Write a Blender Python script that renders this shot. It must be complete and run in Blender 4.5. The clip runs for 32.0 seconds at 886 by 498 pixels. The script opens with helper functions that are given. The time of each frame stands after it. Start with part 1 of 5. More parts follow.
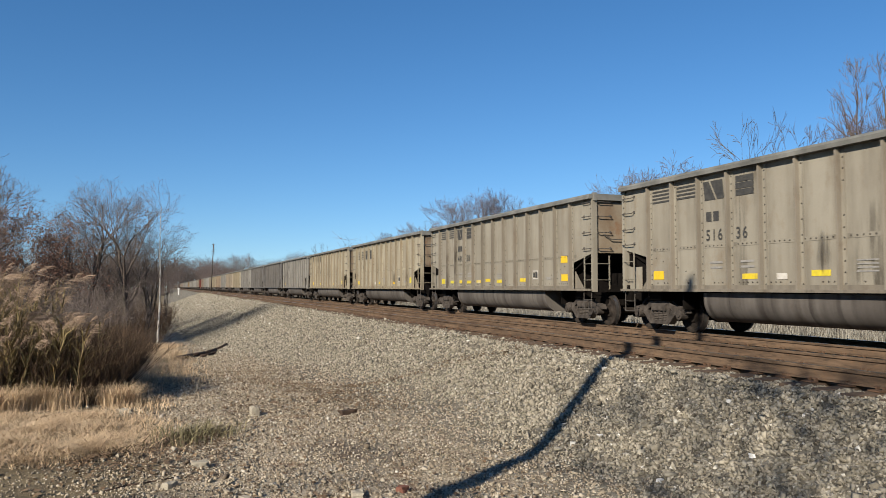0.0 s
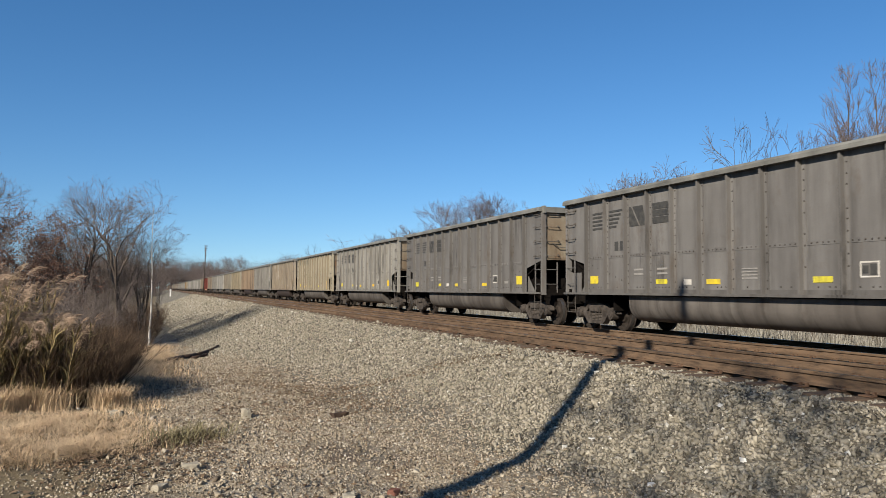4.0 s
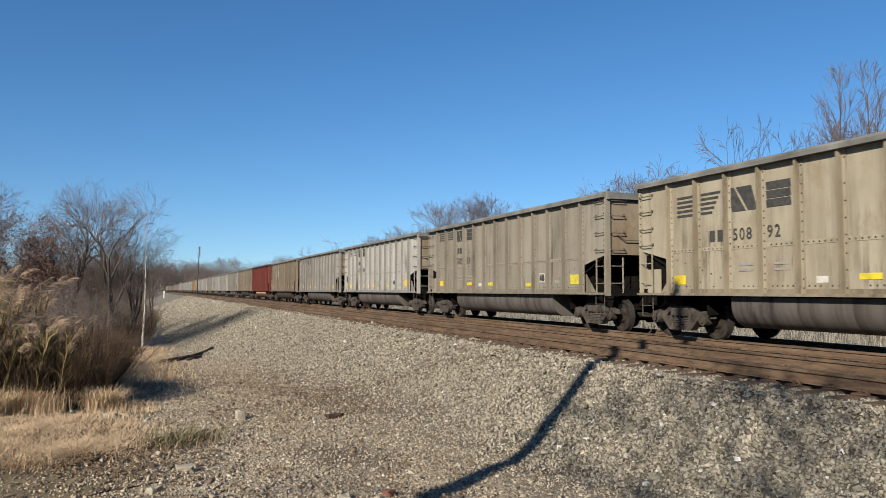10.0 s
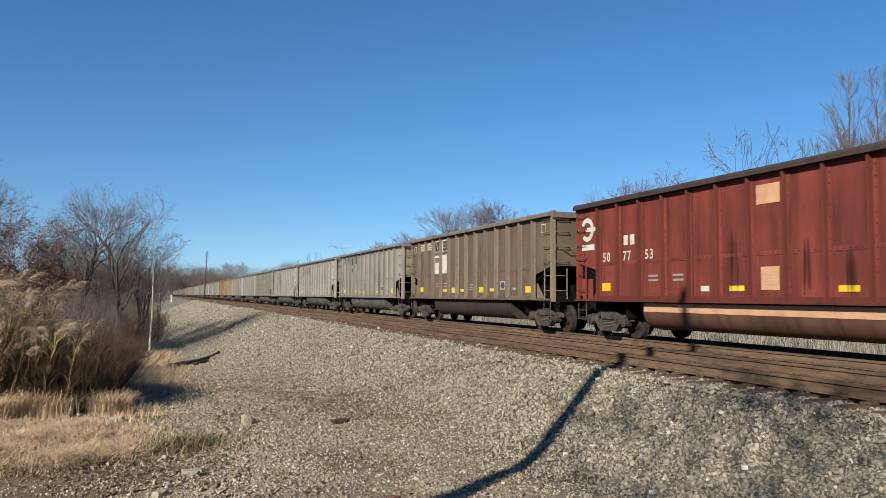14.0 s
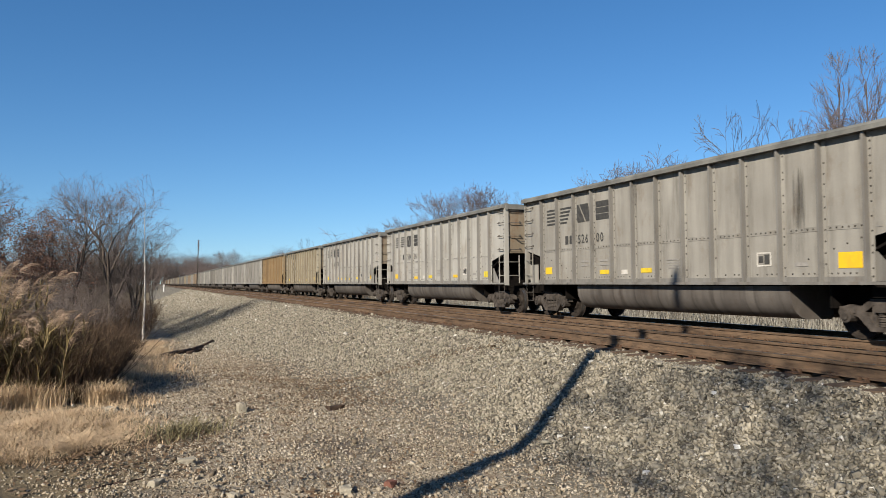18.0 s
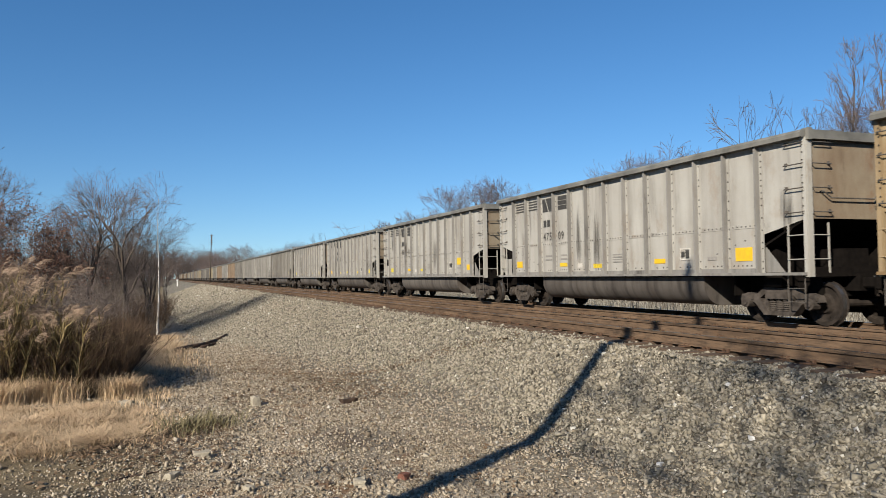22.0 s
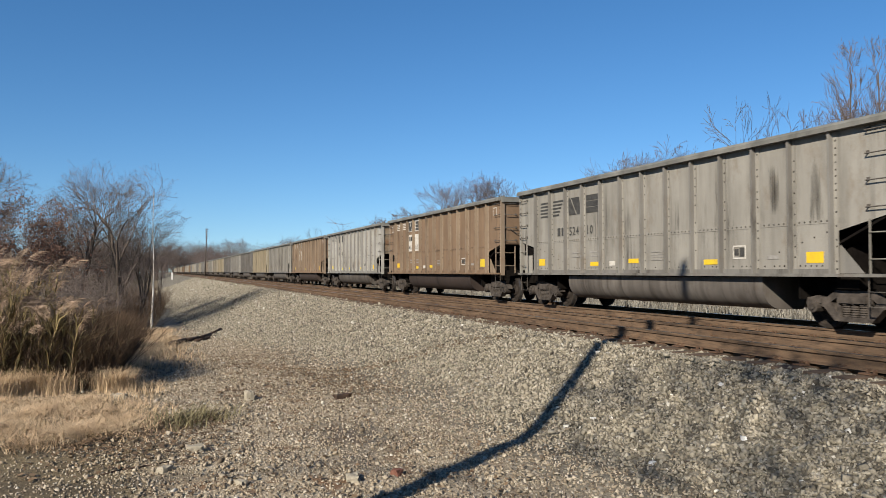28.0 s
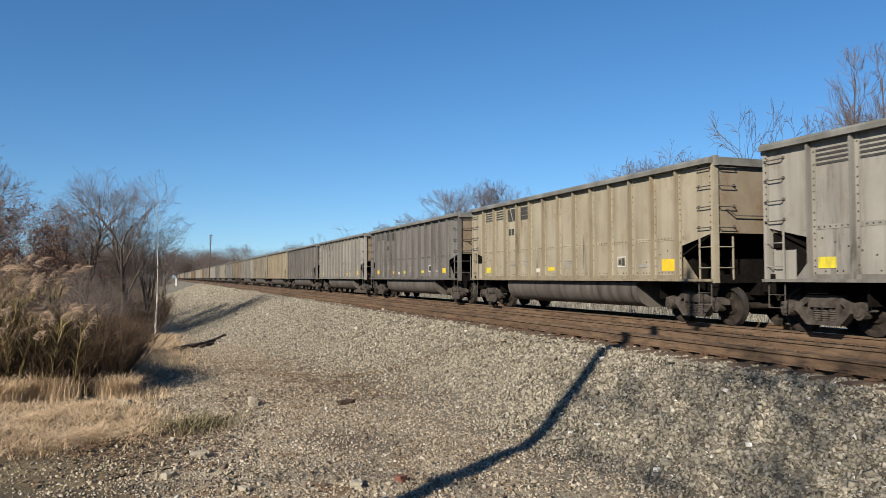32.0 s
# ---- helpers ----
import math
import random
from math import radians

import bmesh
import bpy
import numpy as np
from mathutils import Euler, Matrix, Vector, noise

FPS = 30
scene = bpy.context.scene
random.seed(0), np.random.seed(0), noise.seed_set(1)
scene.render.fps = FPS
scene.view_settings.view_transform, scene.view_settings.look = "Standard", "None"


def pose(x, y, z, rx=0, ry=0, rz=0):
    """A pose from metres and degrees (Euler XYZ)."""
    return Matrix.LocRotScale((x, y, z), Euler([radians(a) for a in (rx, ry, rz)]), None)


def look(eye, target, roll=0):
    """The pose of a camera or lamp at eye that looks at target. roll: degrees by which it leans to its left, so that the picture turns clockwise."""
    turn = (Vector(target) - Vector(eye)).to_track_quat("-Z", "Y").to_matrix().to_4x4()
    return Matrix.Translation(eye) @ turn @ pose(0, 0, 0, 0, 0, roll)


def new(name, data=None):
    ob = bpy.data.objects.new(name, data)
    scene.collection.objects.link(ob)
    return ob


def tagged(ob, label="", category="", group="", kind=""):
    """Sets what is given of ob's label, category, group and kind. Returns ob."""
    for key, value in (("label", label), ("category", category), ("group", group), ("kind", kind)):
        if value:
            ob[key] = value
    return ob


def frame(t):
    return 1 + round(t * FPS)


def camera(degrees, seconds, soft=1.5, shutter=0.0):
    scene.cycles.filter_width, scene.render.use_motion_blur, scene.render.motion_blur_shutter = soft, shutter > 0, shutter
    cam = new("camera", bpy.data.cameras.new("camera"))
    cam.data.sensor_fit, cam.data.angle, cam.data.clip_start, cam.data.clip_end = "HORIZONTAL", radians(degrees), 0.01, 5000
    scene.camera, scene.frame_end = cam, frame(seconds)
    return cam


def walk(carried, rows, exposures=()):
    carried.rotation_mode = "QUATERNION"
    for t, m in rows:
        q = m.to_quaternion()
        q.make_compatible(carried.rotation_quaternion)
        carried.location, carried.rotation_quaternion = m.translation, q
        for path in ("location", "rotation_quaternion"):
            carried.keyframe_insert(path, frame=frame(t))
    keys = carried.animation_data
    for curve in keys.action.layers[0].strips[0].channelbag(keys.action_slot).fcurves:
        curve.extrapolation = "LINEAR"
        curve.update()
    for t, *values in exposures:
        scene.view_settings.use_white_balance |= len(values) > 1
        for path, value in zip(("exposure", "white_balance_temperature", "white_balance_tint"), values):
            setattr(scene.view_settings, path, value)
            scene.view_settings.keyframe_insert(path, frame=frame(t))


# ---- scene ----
cam = camera(61.09, 32.0, soft=0.8, shutter=0.06)
EYE = (-13.595, -18.158, 1.17)
# seconds, heading right of the track's line, tilt up, lean to the left
SWAY = [
    (0, 20.324, 2.894, -0.000), (0.5, 20.430, 2.947, -0.087), (1, 20.624, 3.060, 0.002), (1.5, 20.789, 3.179, 0.214),
    (2, 20.784, 3.296, 0.531), (2.5, 20.706, 3.379, 0.664), (3, 20.721, 3.334, 0.602), (3.5, 20.835, 3.164, 0.446),
    (5.5, 20.805, 3.047, 0.120), (6, 21.057, 2.990, 0.055), (6.5, 21.185, 3.019, -0.217), (7, 21.071, 3.232, -0.433),
    (7.5, 20.768, 3.372, -0.203), (8, 20.639, 3.326, -0.151), (8.5, 20.686, 3.047, -0.176), (9, 20.894, 2.848, -0.171),
    (9.5, 21.134, 2.908, -0.138), (10, 21.299, 3.158, 0.077), (10.5, 21.347, 3.351, 0.201), (11, 21.278, 3.335, 0.307),
    (11.5, 21.306, 3.276, 0.259), (12, 21.355, 3.314, 0.295), (12.5, 21.296, 3.490, 0.386), (13, 21.168, 3.630, 0.432),
    (13.5, 20.967, 3.642, 0.416), (14, 20.772, 3.601, 0.407), (14.5, 20.666, 3.561, 0.503), (16.5, 20.678, 2.817, 0.002),
    (17, 20.825, 2.640, -0.173), (17.5, 21.072, 2.557, -0.266), (18, 21.352, 2.486, -0.422), (18.5, 21.558, 2.301, -0.522),
    (19, 21.682, 2.020, -0.666), (19.5, 21.675, 1.814, -0.759), (20, 21.577, 1.577, -0.785), (20.5, 21.498, 1.344, -0.627),
    (21, 21.393, 1.318, -0.462), (21.5, 21.033, 1.584, -0.564), (22, 20.446, 1.955, -0.803), (22.5, 19.878, 2.175, -0.923),
    (23, 19.560, 2.213, -0.924), (23.5, 19.467, 2.182, -0.747), (24, 19.543, 2.157, -0.590), (24.5, 19.668, 2.171, -0.528),
    (25, 19.825, 2.307, -0.396), (25.5, 19.981, 2.446, -0.310), (27.5, 20.712, 1.992, -0.007), (28, 20.778, 1.710, -0.081),
    (28.5, 20.664, 1.450, -0.290), (29, 20.520, 1.456, -0.414), (29.5, 20.487, 1.698, -0.320), (30, 20.522, 1.996, -0.214),
    (30.5, 20.535, 2.269, -0.169), (31, 20.506, 2.394, -0.078), (31.5, 20.457, 2.359, -0.080), (32, 20.500, 2.149, -0.122),
]


def aim(yaw, tilt, roll):
    a, b = radians(yaw), radians(tilt)
    way = Vector((math.sin(a) * math.cos(b), math.cos(a) * math.cos(b), math.sin(b)))
    return look(EYE, Vector(EYE) + way * 50, roll)


walk(cam, [(t, aim(y, p, r)) for t, y, p, r in SWAY])

# ---- world and sun ----
SUN_WAY = Vector((0.785, 0.62, -0.545)).normalized()   # the way the light travels
world = bpy.data.worlds.new("sky")
scene.world = world
world.use_nodes = True
wn = world.node_tree
sky = wn.nodes.new("ShaderNodeTexSky")
sky.sky_type = "NISHITA"
sky.sun_disc = False
sky.sun_elevation = radians(28.6)
sky.sun_rotation = math.atan2(-0.785, -0.62) % (2 * math.pi)
sky.air_density = 1.0
sky.dust_density = 0.15
sky.ozone_density = 5.0
deep = wn.nodes.new("ShaderNodeHueSaturation")          # a crisp, deep blue autumn sky
deep.inputs["Saturation"].default_value = 1.17
deep.inputs["Hue"].default_value = 0.5
where = wn.nodes.new("ShaderNodeTexCoord")               # clear air: the pale band at the horizon stays thin
lift = wn.nodes.new("ShaderNodeVectorMath")
lift.inputs[1].default_value = (0, 0, 0.048)
wn.links.new(where.outputs["Generated"], lift.inputs[0])
wn.links.new(lift.outputs[0], sky.inputs["Vector"])
wn.links.new(sky.outputs[0], deep.inputs["Color"])
wn.links.new(deep.outputs[0], wn.nodes["Background"].inputs[0])
wn.nodes["Background"].inputs[1].default_value = 0.068
sun_data = bpy.data.lights.new("sun", "SUN")
sun_data.energy, sun_data.angle, sun_data.color = 4.9, radians(0.55), (1.0, 0.91, 0.78)
sun = new("sun", sun_data)
sun.matrix_world = look(-SUN_WAY * 100, (0, 0, 0))
scene.view_settings.exposure = 0.89

# ---- materials ----


class Nodes:
    """A short hand for a node material with a Principled surface."""

    def __init__(self, name, rough=0.8, metal=0.0, spec=0.4):
        self.mat = bpy.data.materials.new(name)
        self.mat.use_nodes = True
        self.t = self.mat.node_tree
        self.p = self.t.nodes["Principled BSDF"]
        self.p.inputs["Roughness"].default_value = rough
        self.p.inputs["Metallic"].default_value = metal
        self.p.inputs["Specular IOR Level"].default_value = spec
        self.co = self.t.nodes.new("ShaderNodeTexCoord")
        self.geo = self.t.nodes.new("ShaderNodeNewGeometry")
        self.info = self.t.nodes.new("ShaderNodeObjectInfo")

    def link(self, a, b):
        self.t.links.new(a, b)

    def noise(self, scale, stretch=(1, 1, 1), detail=5, where=None, shift=None, rough=0.6):
        m = self.t.nodes.new("ShaderNodeMapping")
        m.inputs["Scale"].default_value = stretch
        self.link(where or self.co.outputs["Object"], m.inputs["Vector"])
        if shift:
            c = self.t.nodes.new("ShaderNodeCombineXYZ")
            k = self.math("MULTIPLY", shift, 57.0)
            for i in range(3):
                self.link(k, c.inputs[i])
            self.link(c.outputs[0], m.inputs["Location"])
        n = self.t.nodes.new("ShaderNodeTexNoise")
        n.inputs["Scale"].default_value, n.inputs["Detail"].default_value, n.inputs["Roughness"].default_value = scale, detail, rough
        self.link(m.outputs[0], n.inputs["Vector"])
        return n.outputs["Fac"]

    def ramp(self, fac, *stops):
        r = self.t.nodes.new("ShaderNodeValToRGB")
        e = r.color_ramp.elements
        while len(e) < len(stops):
            e.new(0.5)
        for k, (pos, col) in zip(e, stops):
            k.position = pos
            k.color = (col, col, col, 1) if isinstance(col, (int, float)) else (*col, 1)
        self.link(fac, r.inputs[0])
        return r.outputs[0]

    def math(self, op, a, b=0.0, c=None):
        n = self.t.nodes.new("ShaderNodeMath")
        n.operation = op
        for i, v in enumerate((a, b, c)):
            if v is None:
                continue
            if isinstance(v, (int, float)):
                n.inputs[i].default_value = v
            else:
                self.link(v, n.inputs[i])
        return n.outputs[0]

    def mix(self, fac, a, b, how="MIX"):
        n = self.t.nodes.new("ShaderNodeMix")
        n.data_type, n.blend_type = "RGBA", how
        for s, v in ((n.inputs[0], fac), (n.inputs[6], a), (n.inputs[7], b)):
            if isinstance(v, (int, float)):
                s.default_value = v
            elif isinstance(v, tuple):
                s.default_value = (*v, 1)
            else:
                self.link(v, s)
        return n.outputs[2]

    def axis(self, which, where=None):
        n = self.t.nodes.new("ShaderNodeSeparateXYZ")
        self.link(where or self.co.outputs["Object"], n.inputs[0])
        return n.outputs["XYZ".index(which)]

    def out(self, color, bump=None, strength=0.3, dist=0.01, rough=None):
        if isinstance(color, tuple):
            self.p.inputs["Base Color"].default_value = (*color, 1)
        else:
            self.link(color, self.p.inputs["Base Color"])
        if bump is not None:
            b = self.t.nodes.new("ShaderNodeBump")
            b.inputs["Strength"].default_value, b.inputs["Distance"].default_value = strength, dist
            self.link(bump, b.inputs["Height"])
            self.link(b.outputs[0], self.p.inputs["Normal"])
        if rough is not None:
            self.link(rough, self.p.inputs["Roughness"])
        return self.mat


def paint(name, base, dirt, amount=0.5, rough=0.72, rust=0.45):
    """Weathered wagon paint: blotches, rain streaks down the sheet, fine grime, a different wear on every part."""
    n = Nodes(name, rough, spec=0.18)
    r = n.info.outputs["Random"]
    blot = n.ramp(n.noise(0.55, shift=r), (0.32, 0.0), (0.72, 1.0))
    streak = n.ramp(n.noise(1.0, (1.0, 2.1, 0.22), 5, shift=r, rough=0.6), (0.46, 0.0), (0.78, 1.0))
    fine = n.noise(38.0, detail=4)
    c = n.mix(n.math("MULTIPLY", blot, amount * 0.7), base, dirt)
    c = n.mix(n.math("MULTIPLY", streak, amount * 0.85), c, tuple(k * 0.8 for k in dirt))
    stain = n.ramp(n.noise(1.7, (1.0, 1.0, 0.55), 7, shift=r, rough=0.72), (0.55, 0.0), (0.70, 1.0))         # rusty smears
    c = n.mix(n.math("MULTIPLY", stain, rust), c, (dirt[0] * 1.25, dirt[1] * 0.98, dirt[2] * 0.72))
    gate = n.ramp(n.noise(0.8, (1.0, 0.75, 0.35), 3, shift=r), (0.53, 0.0), (0.68, 1.0))       # runs of soot here and there
    runs = n.ramp(n.noise(1.0, (1.0, 4.2, 0.30), 7, shift=r, rough=0.78), (0.49, 0.0), (0.60, 1.0))
    c = n.mix(n.math("MULTIPLY", n.math("MULTIPLY", gate, runs), 0.85), c, tuple(k * 0.38 for k in dirt))
    # coal dust that rain has washed down on both sides of the stakes, one every metre or so
    bayed = n.math("FRACT", n.math("MULTIPLY_ADD", n.axis("Y"), 1 / 1.005, 0.5 - 6.06 / 1.005 + 20.0))
    away = n.math("MULTIPLY", n.math("ABSOLUTE", n.math("SUBTRACT", bayed, 0.5)), 1.005)
    beside = n.math("MULTIPLY", n.ramp(away, (0.10, 0.0), (0.13, 1.0)), n.ramp(away, (0.16, 1.0), (0.36, 0.0)))
    wash = n.ramp(n.noise(1.0, (1.0, 5.0, 0.6), 6, shift=r, rough=0.7), (0.38, 0.0), (0.68, 1.0))
    c = n.mix(n.math("MULTIPLY", n.math("MULTIPLY", beside, wash), 0.8 * amount), c, tuple(k * 0.6 for k in dirt))
    c = n.mix(n.ramp(fine, (0.35, 0.10), (0.7, 0.0)), c, tuple(k * 0.45 for k in dirt))
    tone = n.math("MULTIPLY_ADD", r, 0.16, 0.92)
    h = n.t.nodes.new("ShaderNodeHueSaturation")
    n.link(tone, h.inputs["Value"])
    n.link(c, h.inputs["Color"])
    return n.out(h.outputs[0], n.noise(3.0, detail=3), 0.25, 0.02)


def plain(name, a, b, scale=6.0, rough=0.8, metal=0.0, bump=0.25, spec=0.2, island=False, dist=0.01):
    n = Nodes(name, rough, metal, spec)
    f = n.ramp(n.noise(scale), (0.3, 0.0), (0.7, 1.0))
    c = n.mix(f, a, b)
    if island:
        h = n.t.nodes.new("ShaderNodeHueSaturation")
        n.link(n.math("MULTIPLY_ADD", n.geo.outputs["Random Per Island"], 0.7, 0.65), h.inputs["Value"])
        n.link(c, h.inputs["Color"])
        c = h.outputs[0]
    return n.out(c, n.noise(scale * 6), bump, dist)


def smear(name, color):
    """Soot washed down the paint: dense in the middle, ragged streaks towards its edges, clear paint between them."""
    n = Nodes(name, 0.9, spec=0.1)
    r = n.info.outputs["Random"]
    gen = n.co.outputs["Generated"]
    across = n.math("SINE", n.math("MULTIPLY", n.axis("Y", gen), math.pi))
    down = n.math("SINE", n.math("MULTIPLY", n.math("POWER", n.axis("Z", gen), 0.8), math.pi))
    shape = n.math("MULTIPLY", n.math("POWER", across, 0.9), n.math("POWER", down, 0.5))
    runs = n.noise(1.0, (1.0, 17.0, 0.8), 6, shift=r, rough=0.7)
    dens = n.ramp(n.math("MULTIPLY_ADD", shape, 0.6, n.math("MULTIPLY_ADD", runs, 1.3, -0.85)), (0.14, 0.0), (0.6, 0.8))
    n.link(dens, n.p.inputs["Alpha"])
    return n.out(color)


def rail_rust():
    """Rail sides: brown rust, greased dark in long runs, paler dust in others."""
    n = Nodes("rusty_rail_side", 0.9, spec=0.1)
    pos = n.geo.outputs["Position"]
    c = n.mix(n.ramp(n.noise(1.0, (1.0, 0.5, 6.0), 7, where=pos, rough=0.7), (0.35, 0.0), (0.65, 1.0)), (0.064, 0.043, 0.029), (0.145, 0.097, 0.062))
    c = n.mix(n.ramp(n.noise(1.0, (1.0, 2.6, 14.0), 6, where=pos, rough=0.75), (0.48, 0.0), (0.66, 0.75)), c, (0.026, 0.02, 0.016))
    c = n.mix(n.ramp(n.noise(9.0, where=pos), (0.55, 0.0), (0.75, 0.5)), c, (0.15, 0.085, 0.045))
    return n.out(c, n.noise(40.0, where=pos), 0.3, 0.006)


def worn_yellow():
    """Reflective yellow sheeting, bleached and grimed to a different degree on every panel."""
    n = Nodes("yellow_reflector", 0.5, spec=0.3)
    r = n.info.outputs["Random"]
    c = n.mix(r, (0.58, 0.34, 0.012), (0.48, 0.42, 0.03))
    grime = n.ramp(n.noise(7.0, (1.0, 1.0, 0.5), 6, shift=r, rough=0.7), (0.42, 0.0), (0.75, 0.75))
    c = n.mix(n.math("MULTIPLY", grime, n.math("MULTIPLY_ADD", r, 0.7, 0.25)), c, (0.10, 0.08, 0.05))
    return n.out(c, n.noise(30.0), 0.08, 0.004)


PAINT = {
    "grey": paint("grey_wagon_paint", (0.252, 0.239, 0.208), (0.097, 0.088, 0.075), 0.6),
    "light": paint("light_grey_wagon_paint", (0.325, 0.316, 0.284), (0.15, 0.133, 0.113), 0.55),
    "dark": paint("sooty_grey_wagon_paint", (0.143, 0.136, 0.127), (0.0583, 0.0533, 0.049), 0.7),
    "cream": paint("cream_wagon_paint", (0.298, 0.267, 0.197), (0.123, 0.0972, 0.0648), 0.6),
    "beige": paint("beige_grey_wagon_paint", (0.22, 0.201, 0.159), (0.107, 0.0907, 0.0684), 0.6),
    "ochre": paint("ochre_wagon_paint", (0.25, 0.188, 0.11), (0.123, 0.0842, 0.0454), 0.55),
    "brown": paint("rusty_brown_wagon_paint", (0.168, 0.113, 0.071), (0.066, 0.046, 0.032), 0.55),
    "umber": paint("dark_brown_wagon_paint", (0.13, 0.095, 0.0648), (0.0475, 0.0346, 0.0266), 0.6),
    "khaki": paint("khaki_brown_wagon_paint", (0.188, 0.152, 0.112), (0.07, 0.052, 0.038), 0.6),
    "red": paint("faded_red_wagon_paint", (0.185, 0.04, 0.029), (0.042, 0.015, 0.013), 0.8),
}
POSTS = dict(PAINT)
POSTS["brown"] = paint("chalky_post_paint", (0.23, 0.18, 0.13), (0.108, 0.072, 0.0504), 0.6)
POSTS["khaki"] = paint("pale_post_paint", (0.29, 0.25, 0.19), (0.13, 0.1, 0.07), 0.6)
POSTS["umber"] = paint("dusty_post_paint", (0.202, 0.166, 0.122), (0.0864, 0.0648, 0.049), 0.6)
PAINT_END = paint("rust_stained_end_paint", (0.225, 0.2, 0.15), (0.115, 0.058, 0.026), 0.6, rust=0.7)
HATS = {"grey": paint("grimy_grey_stakes", (0.167, 0.16, 0.145), (0.0703, 0.0615, 0.0527), 0.6), "light": paint("grimy_light_stakes", (0.206, 0.2, 0.184), (0.0878, 0.0791, 0.0703), 0.6),
        "dark": paint("sooty_stakes", (0.114, 0.107, 0.0983), (0.0527, 0.0483, 0.0439), 0.6), "cream": paint("grimy_cream_stakes", (0.22, 0.189, 0.132), (0.0966, 0.0747, 0.0527), 0.6),
        "beige": paint("grimy_beige_stakes", (0.184, 0.162, 0.127), (0.0791, 0.0659, 0.051), 0.6), "ochre": paint("grimy_ochre_stakes", (0.203, 0.137, 0.0703), (0.0878, 0.0571, 0.0307), 0.6),
        "brown": paint("chalky_stakes", (0.205, 0.158, 0.112), (0.09, 0.06, 0.04), 0.6), "umber": paint("umber_stakes", (0.165, 0.138, 0.105), (0.07, 0.054, 0.044), 0.6),
        "khaki": paint("khaki_stakes", (0.215, 0.182, 0.138), (0.085, 0.066, 0.05), 0.6),
        "red": paint("dark_red_stakes", (0.105, 0.0264, 0.0193), (0.0527, 0.0176, 0.014), 0.6)}
M_HAT = HATS["grey"]
M_CHORD = plain("grimy_chord_paint", (0.17, 0.166, 0.148), (0.07, 0.068, 0.06), 1.5, 0.6)
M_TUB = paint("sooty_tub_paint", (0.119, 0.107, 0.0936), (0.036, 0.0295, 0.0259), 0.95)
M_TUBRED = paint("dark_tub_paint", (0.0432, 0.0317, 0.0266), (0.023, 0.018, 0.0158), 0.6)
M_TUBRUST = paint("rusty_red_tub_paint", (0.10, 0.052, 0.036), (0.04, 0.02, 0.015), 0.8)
# grime taken to near-black: the shade under the wagons is in its colour
M_UNDER = plain("shade_black_underframe_grime", (0.004, 0.0034, 0.003), (0.009, 0.0075, 0.0065), 8, 0.9, spec=0.04)
M_TRUCK = plain("dusty_cast_steel", (0.022, 0.0185, 0.016), (0.078, 0.066, 0.056), 5, 0.85, spec=0.12)
M_WHEEL = plain("brown_wheel_steel", (0.011, 0.009, 0.0075), (0.036, 0.029, 0.024), 5, 0.85, 0.0, spec=0.1)
M_TREAD = plain("bright_wheel_rim", (0.252, 0.238, 0.223), (0.158, 0.144, 0.137), 9, 0.35, 0.9)
M_IRON = plain("grab_iron_paint", (0.045, 0.038, 0.032), (0.105, 0.095, 0.082), 9, 0.7)
M_LETTER = plain("black_lettering", (0.0252, 0.0252, 0.0252), (0.054, 0.0518, 0.0468), 9, 0.7, bump=0.05)
M_WHITE = plain("white_lettering", (0.475, 0.454, 0.41), (0.324, 0.295, 0.252), 7, 0.7, bump=0.05)
M_FAINT = plain("worn_grey_lettering", (0.158, 0.151, 0.137), (0.238, 0.223, 0.202), 9, 0.7, bump=0.05)
M_YELLOW = worn_yellow()
M_CREAMSTRIPE = plain("peach_stripe", (0.432, 0.259, 0.144), (0.324, 0.18, 0.108), 3, 0.7, bump=0.05)
M_SOOT = smear("black_soot_run", (0.045, 0.04, 0.034))
M_DARKSOOT = smear("wet_black_soot_run", (0.010, 0.0085, 0.008))
M_BOLT = plain("dark_bolt_heads", (0.016, 0.014, 0.012), (0.04, 0.033, 0.027), 9, 0.8)
M_COAL = plain("black_coal", (0.00864, 0.00864, 0.00936), (0.0216, 0.0216, 0.0216), 12, 0.5, bump=0.9, dist=0.05)
M_RUST = rail_rust()
M_SHINE = plain("polished_rail_head", (0.302, 0.295, 0.288), (0.216, 0.202, 0.194), 4, 0.28, 1.0, 0.05)
M_TIE = plain("weathered_tie_wood", (0.0504, 0.0346, 0.0245), (0.101, 0.0706, 0.0475), 3, 0.9, bump=0.6)
M_PLATE = plain("rusty_tie_plate", (0.0648, 0.0374, 0.023), (0.101, 0.059, 0.036), 12, 0.85)


def stone_mat(name, stops):
    n = Nodes(name, 0.9, spec=0.25)
    c = n.ramp(n.geo.outputs["Random Per Island"], *stops)
    c = n.mix(0.35, c, n.ramp(n.noise(45.0), (0.3, 0.12), (0.7, 0.5)), "OVERLAY")
    return n.out(c, n.noise(90.0), 0.4, 0.006)


M_STONE = stone_mat("crushed_limestone", [(0.0, (0.075, 0.063, 0.047)), (0.2, (0.185, 0.162, 0.12)), (0.7, (0.28, 0.249, 0.19)), (0.985, (0.35, 0.316, 0.246)), (0.995, (0.54, 0.52, 0.46))])
M_GRIT = stone_mat("brown_gravel", [(0.0, (0.08, 0.06, 0.042)), (0.3, (0.215, 0.174, 0.122)), (0.7, (0.31, 0.26, 0.19)), (0.95, (0.40, 0.352, 0.272)), (1.0, (0.46, 0.43, 0.365))])


